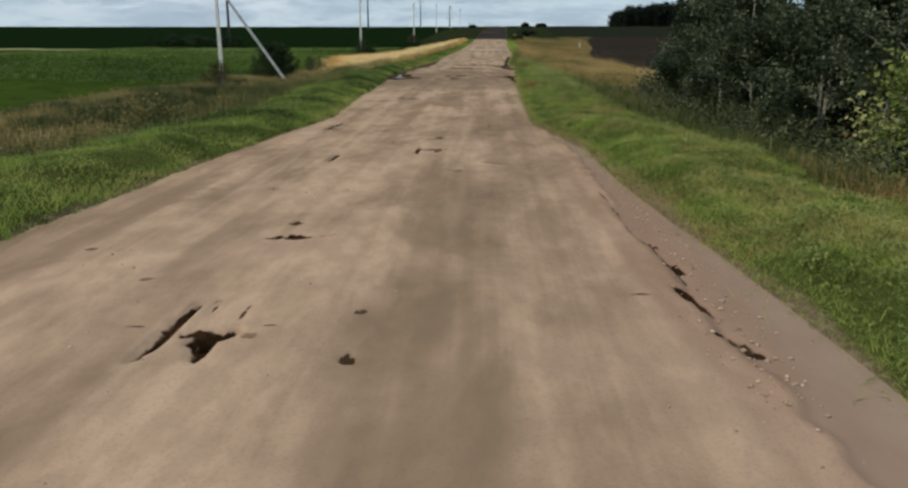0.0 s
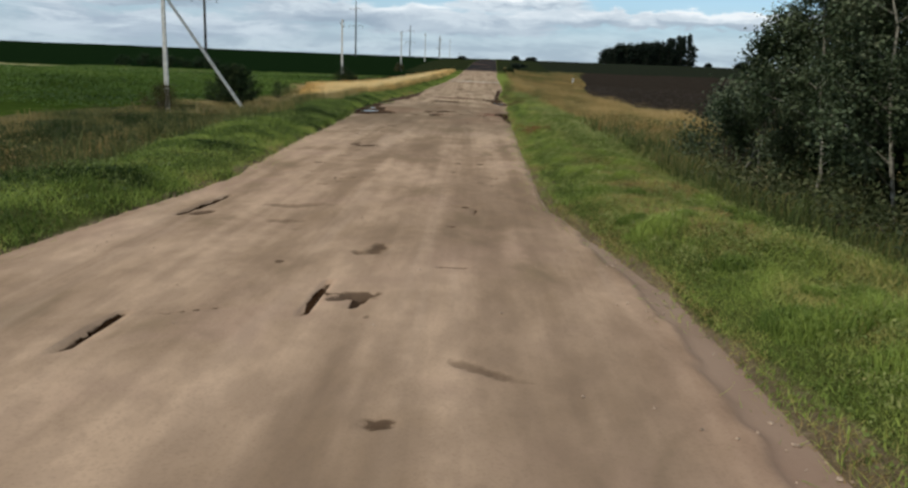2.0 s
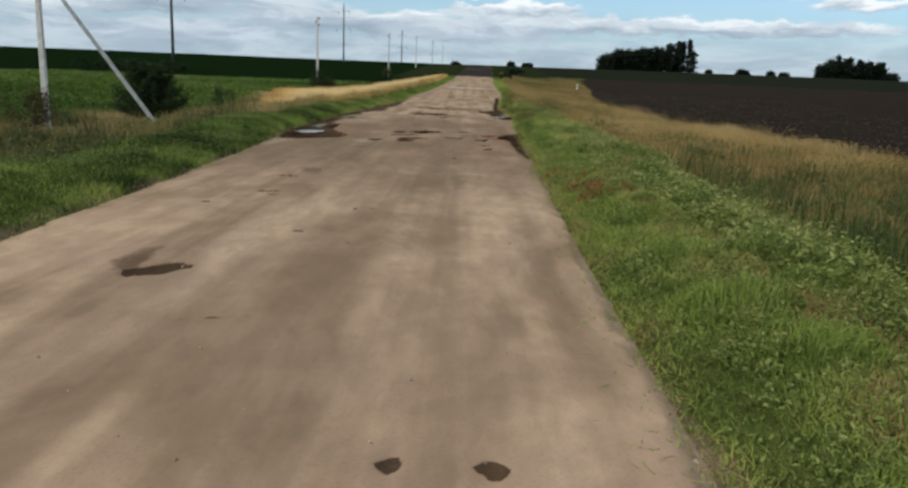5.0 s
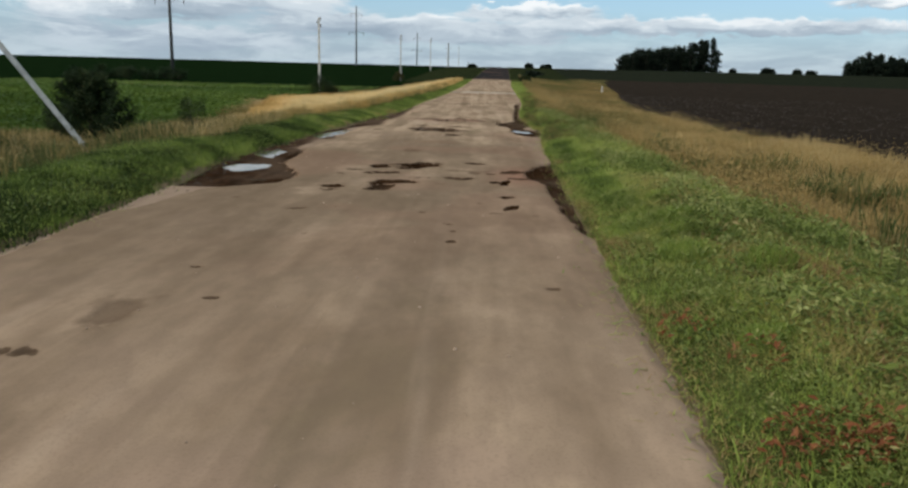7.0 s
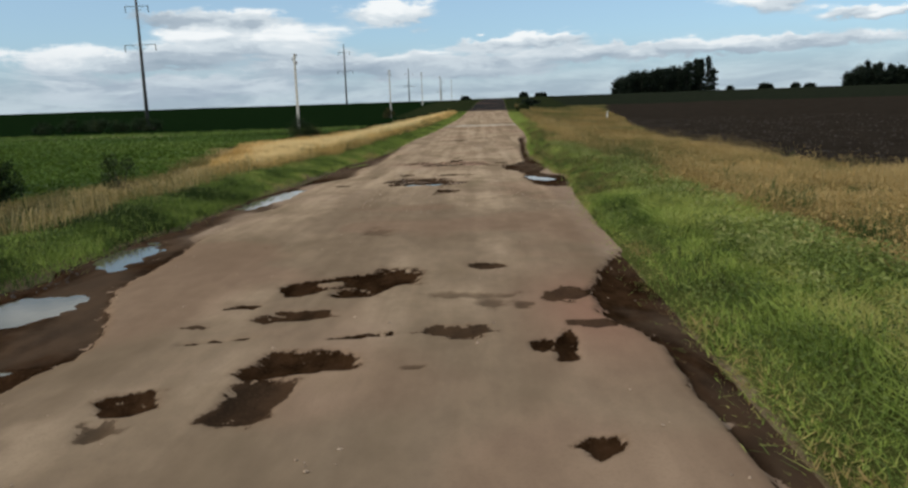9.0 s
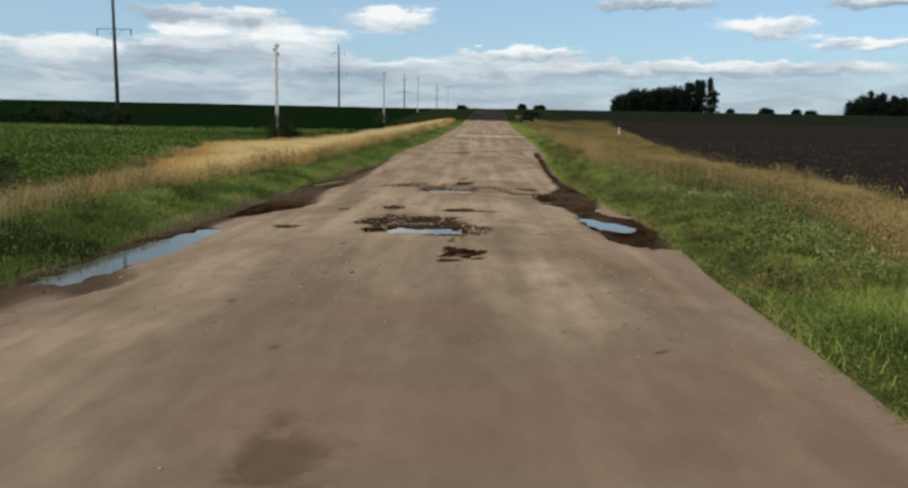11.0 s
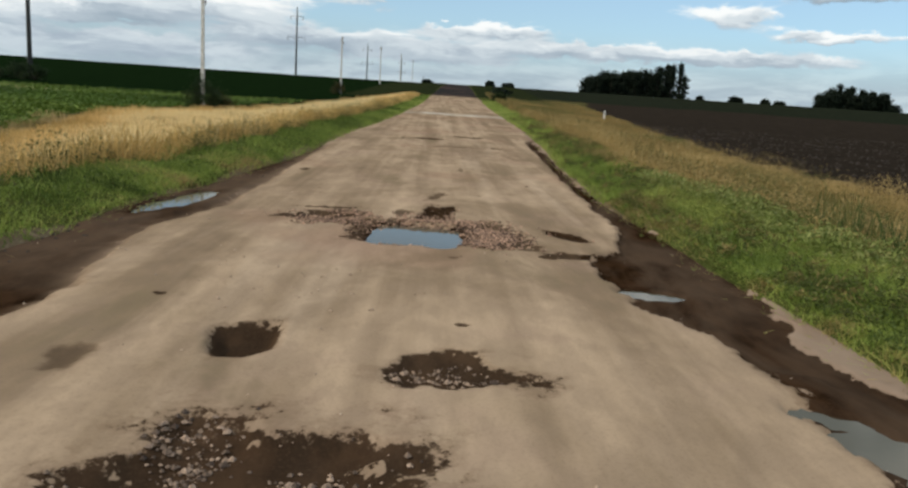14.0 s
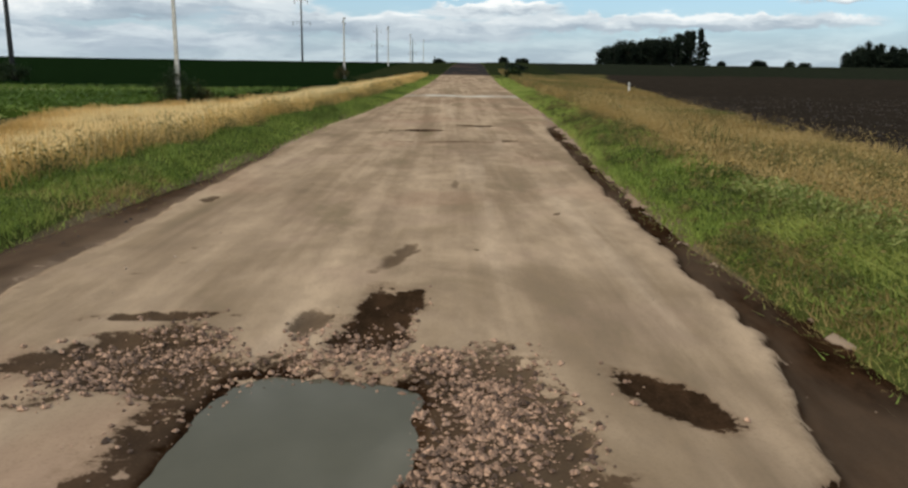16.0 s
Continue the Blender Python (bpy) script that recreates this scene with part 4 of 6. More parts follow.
def leaves(x, y, z, size, tint, flat=0.5, fold=0.15, slim=0.42):
    """Leaf-shaped rhombs with a folded midrib: verts and faces arrays."""
    n = len(x)
    nrm = RNG.normal(size=(n, 3))
    nrm[:, 2] = np.abs(nrm[:, 2]) + flat * 2
    nrm /= np.linalg.norm(nrm, axis=1, keepdims=True)
    u = np.cross(nrm, RNG.normal(size=(n, 3)))
    u /= np.linalg.norm(u, axis=1, keepdims=True) + 1e-9
    v = np.cross(nrm, u)
    c, s = np.stack([x, y, z], 1), size[:, None]
    P = np.stack([c - u * s * 0.6, c + v * s * slim + nrm * s * fold, c + u * s * 0.6, c - v * s * slim + nrm * s * fold], 1)
    base = np.arange(n)[:, None] * 4
    return P.reshape(-1, 3), np.concatenate([base + [0, 1, 2], base + [0, 2, 3]]), np.repeat(tint, 4)


def scatter(n, y0, y1, lo, hi, thin=None):
    """n places with y in a range and x between two functions of y, thinned by a function of (x, y)."""
    y = y0 + (y1 - y0) * RNG.random(n)
    a, b = lo(y), hi(y)
    x = a + (b - a) * RNG.random(n)
    if thin is not None:
        keep = RNG.random(n) < thin(x, y)
        x, y = x[keep], y[keep]
    return x, y


def patchy(x, y, scale=0.8, seed=3):
    return fbm(x, y, scale, 3, seed)


def build_verges():
    # right verge
    fringe = lambda y: np.interp(y, (10, 14, 17, 21, 24, 26), (0.0, 0.0, 0.05, 0.05, 0.0, 0.0))
    edge = lambda x, y: np.clip(0.6 + 1.0 * (x - turf_right(y) - fringe(y)) / 0.4, 0.12, 1) * (0.35 + 0.9 * smooth(0.3, 0.6, patchy(x, y, 1.1, 5)))
    x, y = scatter(280000, 1.5, 62, lambda y: turf_right(y) - 0.10 - 0.10 * smooth(30, 33, y) - 0.12 * smooth(38, 44, y), lambda y: turf_right(y) + np.interp(y, (42, 52, 62), (2.5, 1.3, 1.05)), edge)
    g = patchy(x, y, 0.7, 12)
    h = (0.07 + 0.17 * smooth(0.3, 0.7, g)) * (0.4 + 0.9 * RNG.random(len(x))) * (0.6 + 0.5 * smooth(0.0, 0.8, x - turf_right(y))) * (1 + 0.4 * smooth(34, 44, y) * smooth(0.5, 1.2, x - turf_right(y))) * np.interp(y, (5, 24, 34, 44), (0.65, 0.62, 0.72, 0.9))
    d = x - turf_right(y)
    # sunlit look of the bank's crest put into the blade tint
    bright = smooth(0.3, 0.9, d) * (1 - smooth(1.7, 2.4, d))
    tint = (0.34 + 0.36 * bright + 0.5 * (smooth(0.36, 0.66, patchy(x, y, 0.45, 22)) - 0.35) + 0.45 * (smooth(0.36, 0.64, patchy(x, y, 1.3, 29)) - 0.5) + 0.15 * (RNG.random(len(x)) - 0.5) + 0.14 * smooth(42, 50, y) + np.interp(y, (38, 48), (0.75, 0.3)) * (1 - smooth(0.02, 0.4, d)) * RNG.random(len(x)) + smooth(42, 52, y) * (0.05 + 0.12 * smooth(1.1, 1.8, d) * RNG.random(len(x)))).clip(0, 1)
    tint = np.where(d > 0.45, tint.clip(0, 0.68), tint)
    tint = (tint + 0.13 * (1 - smooth(24, 33, y)) + dry_patch(x, y) * (0.08 + 0.28 * RNG.random(len(x)))).clip(0, 0.95)
    blades("verge_grass", x, y, h, (0.008 + 0.008 * RNG.random(len(x))) * np.interp(y, (5, 22, 36), (0.6, 0.7, 1.0)), tint, GREEN, "short lush green grass on the road verge", 1.5, short=True)
    x, y = scatter(60000, 62, 130, lambda y: turf_right(y) - 0.1, lambda y: turf_right(y) + np.interp(y, (62, 90), (1.05, 1.5)), lambda x, y: 1.15 - (y - 62) / 80)
    tint = (0.24 + 0.5 * patchy(x, y, 0.5, 24) + 0.25 * (RNG.random(len(x)) - 0.4)).clip(0, 1)
    blades("verge_grass", x, y, (0.05 + 0.10 * RNG.random(len(x))) * (0.5 + patchy(x, y, 0.8, 25)), 0.012 + 0.012 * RNG.random(len(x)), tint, GREEN, "short lush green grass on the road verge", 1.1, short=True)
    # fine dense growth where the verge is passed closest
    x, y = scatter(250000, 4, 36, lambda y: turf_right(y) - 0.05, lambda y: turf_right(y) + 2.6, lambda x, y: 0.15 + 0.85 * smooth(-0.05, 0.25, x - turf_right(y) - fringe(y)))
    d = x - turf_right(y)
    # brighter tint up the bank again, as its crest catches the sun
    tint = (0.38 + 0.33 * smooth(0.3, 0.9, d) + 0.45 * (smooth(0.36, 0.64, patchy(x, y, 1.3, 29)) - 0.5) + 0.3 * (smooth(0.36, 0.66, patchy(x, y, 0.45, 22)) - 0.4) + 0.3 * (RNG.random(len(x)) - 0.5) + 0.6 * (1 - smooth(0.02, 0.3, d)) * RNG.random(len(x))).clip(0, 1)
    tint = np.where(d > 0.45, tint.clip(0, 0.68), tint)
    tint = (tint + 0.15 * (1 - smooth(24, 33, y)) + dry_patch(x, y) * (0.08 + 0.30 * RNG.random(len(x)))).clip(0, 0.95)
    blades("verge_grass", x, y, (0.03 + 0.09 * patchy(x, y, 0.9, 19)) * (0.4 + 0.9 * RNG.random(len(x))), 0.004 + 0.005 * RNG.random(len(x)), tint, GREEN, "fine dense green grass on the road verge", 1.3, short=True)
    # left verge
    edge = lambda x, y: np.clip(0.6 + 1.0 * (turf_left(y) - x) / 0.4, 0.25, 1) * (0.35 + 0.9 * smooth(0.3, 0.6, patchy(x, y, 1.1, 6)))
    x, y = scatter(160000, 5, 66, lambda y: turf_left(y) - np.interp(y, (20, 30, 45, 58, 66), (2.6, 2.3, 1.8, 1.65, 1.5)), lambda y: turf_left(y) + 0.12, edge)
    g = patchy(x, y, 0.7, 13)
    h = (0.07 + 0.18 * smooth(0.25, 0.75, g)) * (0.5 + 0.8 * RNG.random(len(x))) * np.interp(y, (10, 30, 40, 50), (0.7, 0.8, 0.9, 0.65))
    tint = (-0.03 - 0.32 * smooth(24, 31, y) * (1 - smooth(46, 53, y)) + 0.16 * smooth(49, 55, y) + 0.4 * smooth(0.36, 0.66, patchy(x, y, 0.45, 23)) + 0.4 * (smooth(0.36, 0.64, patchy(x, y, 1.3, 28)) - 0.4) + 0.3 * (RNG.random(len(x)) - 0.4) + 0.3 * (1 - smooth(0.05, 0.5, turf_left(y) - x)) * RNG.random(len(x))).clip(0, 1)
    blades("verge_grass", x, y, h, 0.012 + 0.009 * RNG.random(len(x)), tint, GREEN, "green grass along the far side of the road", 1.0, short=True)
    x, y = scatter(40000, 66, 140, lambda y: turf_left(y) - np.interp(y, (66, 85), (1.5, 1.2)), lambda y: turf_left(y) + 0.1)
    tint = (0.05 + 0.6 * patchy(x, y, 0.5, 26) + 0.45 * (RNG.random(len(x)) - 0.4)).clip(0, 1)
    blades("verge_grass", x, y, (0.05 + 0.12 * RNG.random(len(x))) * (0.5 + patchy(x, y, 0.8, 27)), 0.014 + 0.014 * RNG.random(len(x)), tint, GREEN, "green grass along the far side of the road", 1.0, short=True)
    # dry stalks and litter along the rim of the turf
    for side, rim, y0 in ((1, turf_right, 3), (-1, turf_left, 6)):
        y = y0 + 72 * RNG.random(26000)
        x = rim(y) + side * (0.16 * RNG.normal(size=len(y)) + 0.08)
        keep = RNG.random(len(y)) < 0.25 + 0.75 * smooth(0.42, 0.6, patchy(x, y, 1.6, 36))
        x, y = x[keep], y[keep]
        z = np.maximum(ground_z(x, y) - 0.012, road_surface(x[:, None], y[:, None])[0][:, 0] + rise(y) - 0.004)
        blades("verge_grass", x, y, 0.03 + 0.07 * RNG.random(len(x)), 0.006 + 0.008 * RNG.random(len(x)), (0.25 + 0.75 * RNG.random(len(x))).clip(0, 1), GREEN, "dry brown stalks and litter along the turf rim", 2.2, z=z, short=True)
    # broad-leaved weeds lying over the verge turf
    x, y = scatter(52000, 6, 66, lambda y: turf_left(y) - 2.4, lambda y: turf_left(y) - 0.1, lambda x, y: 0.2 + 0.7 * smooth(0.38, 0.62, patchy(x, y, 0.9, 32)))
    P, F, T = leaves(x, y, ground_z(x, y) + 0.04 + 0.13 * RNG.random(len(x)), 0.014 + 0.030 * RNG.random(len(x)) ** 1.5, (0.05 + 0.5 * RNG.random(len(x)) ** 1.4), 0.5)
    tagged(mesh_object("broad_leaf_weeds", P, F, BROADLEAF, dict(tint=T)), "low broad-leaved weeds among the verge grass", "weeds", kind="stuff")
    # leafy weed clumps over the outer half of the right bank
    cx, cy = scatter(1500, 22, 64, lambda y: turf_right(y) + np.interp(y, (22, 30, 50), (1.3, 0.8, 0.9)), lambda y: turf_right(y) + np.interp(y, (22, 30, 44, 54), (2.6, 3.4, 2.4, 1.6)), lambda x, y: 0.25 + 0.75 * smooth(0.35, 0.55, patchy(x, y, 0.5, 33)))
    # small leafy weeds through the near bank, and dark rounded grass mounds along its foot
    sx, sy = scatter(2600, 6, 36, lambda y: turf_right(y) + 0.25, lambda y: turf_right(y) + 2.7, lambda x, y: 0.2 + 0.8 * smooth(0.42, 0.58, patchy(x, y, 0.8, 34)))
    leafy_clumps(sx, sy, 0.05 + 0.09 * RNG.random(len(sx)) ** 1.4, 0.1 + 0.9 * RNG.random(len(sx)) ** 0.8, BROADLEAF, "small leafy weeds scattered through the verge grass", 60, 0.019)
    my = np.r_[23.1, 22.4, 20.9, 19.6, 17.6, 15.1, 12.4, 10.2, 4 + 32 * RNG.random(70)]
    mx = turf_right(my) + np.r_[0.62, 0.75, 0.55, 0.62, 0.7, 0.5, 0.6, 0.5, 0.35 + 1.9 * RNG.random(70)]
    ms = np.r_[0.36, 0.30, 0.26, 0.28, 0.28, 0.3, 0.26, 0.3, 0.13 + 0.17 * RNG.random(70)]
    m = 420
    big, a, r = np.repeat(ms, m), RNG.random(len(ms) * m) * 2 * np.pi, np.sqrt(RNG.random(len(ms) * m))
    x, y = np.repeat(mx, m) + big * r * np.cos(a), np.repeat(my, m) + big * r * np.sin(a)
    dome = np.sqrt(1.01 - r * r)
    # mound crowns tinted lighter to suggest light from above
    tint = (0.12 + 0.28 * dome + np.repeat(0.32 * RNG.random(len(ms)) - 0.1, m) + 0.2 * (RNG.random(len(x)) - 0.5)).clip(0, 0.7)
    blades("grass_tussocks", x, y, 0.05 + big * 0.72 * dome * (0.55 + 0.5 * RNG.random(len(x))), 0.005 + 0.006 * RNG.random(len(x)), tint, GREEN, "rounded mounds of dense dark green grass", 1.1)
    gx, gy = scatter(1500, 46, 92, lambda y: turf_right(y) + 0.05, lambda y: turf_right(y) + 1.5, lambda x, y: 0.15 + 0.85 * smooth(0.42, 0.58, patchy(x, y, 0.6, 35)))
    leafy_clumps(gx, gy, 0.05 + 0.13 * RNG.random(len(gx)) ** 1.5, 0.1 + 0.8 * RNG.random(len(gx)), WEEDS, "rough brown and green weeds in the verge grass", 60, 0.028, 1.3)
    reds = 14
    leafy_clumps(2.22 + 0.22 * RNG.normal(size=reds), 28.3 + 0.8 * RNG.normal(size=reds), 0.10 + 0.08 * RNG.random(reds), 0.5 + 0.5 * RNG.random(reds), REDLEAF, "reddening dock leaves on the road bank", 60, 0.03)
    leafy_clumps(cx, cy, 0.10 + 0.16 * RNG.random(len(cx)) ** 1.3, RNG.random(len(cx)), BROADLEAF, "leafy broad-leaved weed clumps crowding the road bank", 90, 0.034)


def leafy_clumps(cx, cy, size, tone, mat, label, m=46, leaf=0.03, tall=1.15):
    """Domed bushy clumps of small leaves, each of one tone, with top light put into the tint."""
    n = len(cx)
    a, r, h = RNG.random(n * m) * 2 * np.pi, np.sqrt(RNG.random(n * m)), RNG.random(n * m)
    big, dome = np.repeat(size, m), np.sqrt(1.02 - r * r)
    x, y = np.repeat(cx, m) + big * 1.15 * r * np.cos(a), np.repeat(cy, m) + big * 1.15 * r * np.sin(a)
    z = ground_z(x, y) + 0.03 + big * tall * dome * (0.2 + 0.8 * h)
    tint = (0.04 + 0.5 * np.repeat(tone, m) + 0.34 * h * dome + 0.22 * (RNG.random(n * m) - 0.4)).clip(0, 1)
    P, F, T = leaves(x, y, z, (leaf * (0.7 + 1.5 * RNG.random(n * m) ** 1.6)) * (0.7 + 1.2 * big), tint, 0.3, 0.15, 0.22)
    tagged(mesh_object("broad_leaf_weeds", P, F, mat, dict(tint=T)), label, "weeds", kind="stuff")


def build_clover():
    """Small clover-like leaves woven through the turf on both sides."""
    for lo, hi, y0, y1, n, seed in ((lambda y: turf_right(y) + 0.05, lambda y: turf_right(y) + np.interp(y, (44, 54), (2.5, 1.4)), 3, 60, 190000, 91), (lambda y: turf_left(y) - 2.4, lambda y: turf_left(y) - 0.05, 8, 62, 50000, 92)):
        x, y = scatter(n, y0, y1, lo, hi, lambda x, y: (0.10 + 0.75 * smooth(0.45, 0.62, patchy(x, y, 1.4, seed))) * (0.30 + 0.70 * smooth(25, 34, y)))
        z = ground_z(x, y) + 0.015 + 0.06 * RNG.random(len(x))
        tint = (0.4 * smooth(0.3, 0.7, patchy(x, y, 0.6, seed + 2)) + 0.25 * RNG.random(len(x)) ** 1.6).clip(0, 1)
        P, F, T = leaves(x, y, z, 0.012 + 0.022 * RNG.random(len(x)) ** 1.5, tint, 0.6)
        tagged(mesh_object("clover", P, F, BROADLEAF, dict(tint=T)), "small clover leaves woven through the verge turf", "clover", kind="stuff")


def build_tufts():
    """Taller tussocks that make the verge lumpy, each of one tone."""
    for lo, hi, y0, y1, n, label in ((lambda y: turf_right(y) + 0.1, lambda y: turf_right(y) + np.interp(y, (44, 54), (2.7, 1.3)), 3, 75, 2300, "grass tussocks on the road verge"),
                                     (lambda y: turf_left(y) - 2.6, lambda y: turf_left(y) - 0.1, 8, 75, 1500, "grass tussocks along the far side of the road")):
        cx, cy = scatter(n, y0, y1, lo, hi)
        m = 52
        tone, size = RNG.random(len(cx)) ** 1.3, 0.09 + 0.17 * RNG.random(len(cx)) ** 1.5
        x = np.repeat(cx, m) + np.repeat(size, m) * 0.8 * RNG.normal(size=len(cx) * m)
        y = np.repeat(cy, m) + np.repeat(size, m) * 0.8 * RNG.normal(size=len(cx) * m)
        inside = (x > turf_right(y) - 0.05) | (x < turf_left(y) + 0.05)
        t = (0.16 + np.repeat(tone, m) * 0.42 + 0.5 * dry_patch(x, y) + 0.25 * (RNG.random(len(x)) - 0.5)).clip(0, 1)
        h = np.repeat(size, m) * (0.4 + 0.6 * RNG.random(len(x))) * np.interp(y, (5, 12, 26, 34), (0.62, 0.66, 0.75, 0.9)) * np.where(x < 0, np.interp(y, (26, 40), (0.75, 1)), 1)
        blades("grass_tussocks", x[inside], y[inside], h[inside], ((0.006 + 0.007 * RNG.random(len(x))) * np.interp(y, (8, 24, 36), (0.6, 0.72, 1.0)))[inside], t[inside], GREEN, label, 1.7)


build_verges()
build_clover()
build_tufts()


def build_tall_grass():
    # dry tall grass towards the ploughed field
    edge_x = lambda y: np.interp(y, (0, 40, 60, 80, 100, 118, 150), (14, 14, 12.7, 11.2, 13.5, 16.5, 20))
    x, y = scatter(125000, 6, 80, lambda y: turf_right(y) + np.interp(y, (36, 48, 56), (2.0, 1.25, 0.75)), lambda y: edge_x(y) + 0.3, lambda x, y: (0.3 + smooth(0.3, 0.65, patchy(x, y, 0.5, 41))) * (1 - 0.8 * (y < 27) * (x > 6.5)))
    g = patchy(x, y, 0.22, 42)
    h = (0.2 + 0.55 * smooth(0.25, 0.75, patchy(x, y, 0.45, 43))) * (0.35 + 0.85 * RNG.random(len(x))) * np.interp(y, (10, 26, 36), (0.65, 0.65, 1)) * (0.45 + 0.55 * smooth(0, 1.8, x - turf_right(y) - np.interp(y, (36, 48), (2.2, 1.5))))
    far_in = smooth(np.interp(y, (0, 30, 45, 60), (3.5, 3.2, 2.0, 1.1)), np.interp(y, (0, 30, 45, 60), (8.0, 5.6, 4.0, 2.6)), x - turf_right(y))
    tint = (0.22 + 0.12 * smooth(36, 44, y) + 0.20 * smooth(54, 64, y) * smooth(0.9, 1.9, x - turf_right(y)) + 0.62 * smooth(0.36, 0.6, g) * far_in + 0.75 * (patchy(x, y, 0.9, 45) - 0.42) + 0.35 * (smooth(0.38, 0.62, patchy(x, y, 0.3, 42)) - 0.4) + 0.18 * (RNG.random(len(x)) - 0.25)).clip(0, 1)
    tint = (tint - 0.3 * (1 - smooth(24, 36, y)) * (1 - smooth(5, 8, x - turf_right(y)))).clip(0, 1)
    blades("dry_grass", x, y, h, np.interp(y, (8, 25, 60), (0.005, 0.008, 0.016)) * (0.6 + 0.8 * RNG.random(len(x))), tint, DRYGRASS, "tall dry yellowing grass beside the ploughed field", 1.7)
    x, y = scatter(34000, 80, 160, lambda y: turf_right(y) + 1.4, lambda y: edge_x(y) + 0.3)
    blades("dry_grass", x, y, 0.3 + 0.4 * RNG.random(len(x)), 0.03 + 0.03 * RNG.random(len(x)), (0.75 * patchy(x, y, 0.2, 44) + 0.35 * RNG.random(len(x))).clip(0, 1), DRYGRASS, "tall dry yellowing grass beside the ploughed field", 1.4)
    # tall weeds standing before the thicket
    x, y = scatter(30000, 4, 26, lambda y: turf_right(y) + 2.3, lambda y: 6.6 + 0 * y, lambda x, y: 0.3 + smooth(0.3, 0.65, patchy(x, y, 0.6, 47)))
    blades("dry_grass", x, y, (0.15 + 0.65 * patchy(x, y, 0.7, 48)) * (0.35 + 0.85 * RNG.random(len(x))), 0.007 + 0.009 * RNG.random(len(x)), (-0.28 + 0.6 * patchy(x, y, 0.9, 49) + 0.40 * RNG.random(len(x)) + 0.28 * (1 - smooth(8, 13, y))).clip(0, 0.8), DRYGRASS, "tall grey-brown weeds standing before the thicket", 1.2)
    # pale seed heads over the dry grass
    x, y = scatter(4000, 26, 110, lambda y: turf_right(y) + 3.2, lambda y: edge_x(y) + 0.2, lambda x, y: smooth(0.45, 0.65, patchy(x, y, 0.5, 46)) * smooth(26, 50, y))
    P, F, T = leaves(x, y, ground_z(x, y) + 0.25 + 0.5 * RNG.random(len(x)), 0.018 + 0.026 * RNG.random(len(x)), 0.62 + 0.3 * RNG.random(len(x)), 0.2)
    tagged(mesh_object("seed_heads", P, F, DRYGRASS, dict(tint=T)), "pale dry seed heads over the tall grass", "seed heads", kind="stuff")
    # brown and green weeds beyond the left verge
    x, y = scatter(80000, 12, 82, lambda y: turf_left(y) - np.interp(y, (60, 82), (13, 15)), lambda y: turf_left(y) - 2.6, lambda x, y: (0.3 + smooth(0.3, 0.65, patchy(x, y, 0.4, 51))) * (turf_left(y) - x > straw_reach(y)) * (turf_left(y) - x < crop_edge(y) + 0.8))
    h = (0.25 + 0.5 * smooth(0.25, 0.75, patchy(x, y, 0.5, 52))) * (0.5 + 0.6 * RNG.random(len(x))) * (0.4 + 0.6 * smooth(0, 1.8, turf_left(y) - 2.6 - x))
    tint = (0.05 + 0.9 * smooth(0.3, 0.75, patchy(x, y, 0.4, 53)) + 0.2 * (RNG.random(len(x)) - 0.4) + 0.5 * smooth(48, 58, y) - 0.25 * smooth(20, 30, y) * (1 - smooth(46, 54, y))).clip(0, 1)
    blades("weeds", x, y, h, 0.010 + 0.014 * RNG.random(len(x)), tint, WEEDS, "rough brown and green weeds beyond the verge", 1.5, cat="weeds")
    # bushy weeds on both sides
    cx, cy = scatter(3000, 34, 95, lambda y: turf_right(y) + np.interp(y, (34, 48, 60), (2.6, 1.5, 0.9)), lambda y: edge_x(y) - 0.2, lambda x, y: 0.2 + 0.8 * smooth(0.4, 0.58, patchy(x, y, 0.25, 66)))
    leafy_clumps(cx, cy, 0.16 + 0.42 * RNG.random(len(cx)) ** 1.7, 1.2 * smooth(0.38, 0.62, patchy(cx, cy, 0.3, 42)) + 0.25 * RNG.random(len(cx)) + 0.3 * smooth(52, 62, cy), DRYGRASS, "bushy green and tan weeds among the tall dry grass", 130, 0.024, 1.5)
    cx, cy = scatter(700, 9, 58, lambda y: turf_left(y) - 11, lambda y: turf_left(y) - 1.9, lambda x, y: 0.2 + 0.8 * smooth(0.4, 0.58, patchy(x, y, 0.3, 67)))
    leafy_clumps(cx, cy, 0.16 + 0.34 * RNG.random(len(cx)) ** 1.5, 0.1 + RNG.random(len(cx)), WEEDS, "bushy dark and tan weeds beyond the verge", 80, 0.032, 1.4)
    cx, cy = scatter(520, 46, 104, lambda y: turf_left(y) - np.interp(y, (46, 56, 70), (4.5, 2.8, 2.2)), lambda y: turf_left(y) - 0.95, lambda x, y: 0.3 + 0.7 * smooth(0.42, 0.56, patchy(x, y, 0.5, 68)))
    leafy_clumps(cx, cy, 0.13 + 0.24 * RNG.random(len(cx)) ** 1.5, 0.35 + 0.8 * RNG.random(len(cx)), WEEDS, "brown and tan weeds along the foot of the straw belt", 80, 0.034, 1.7)
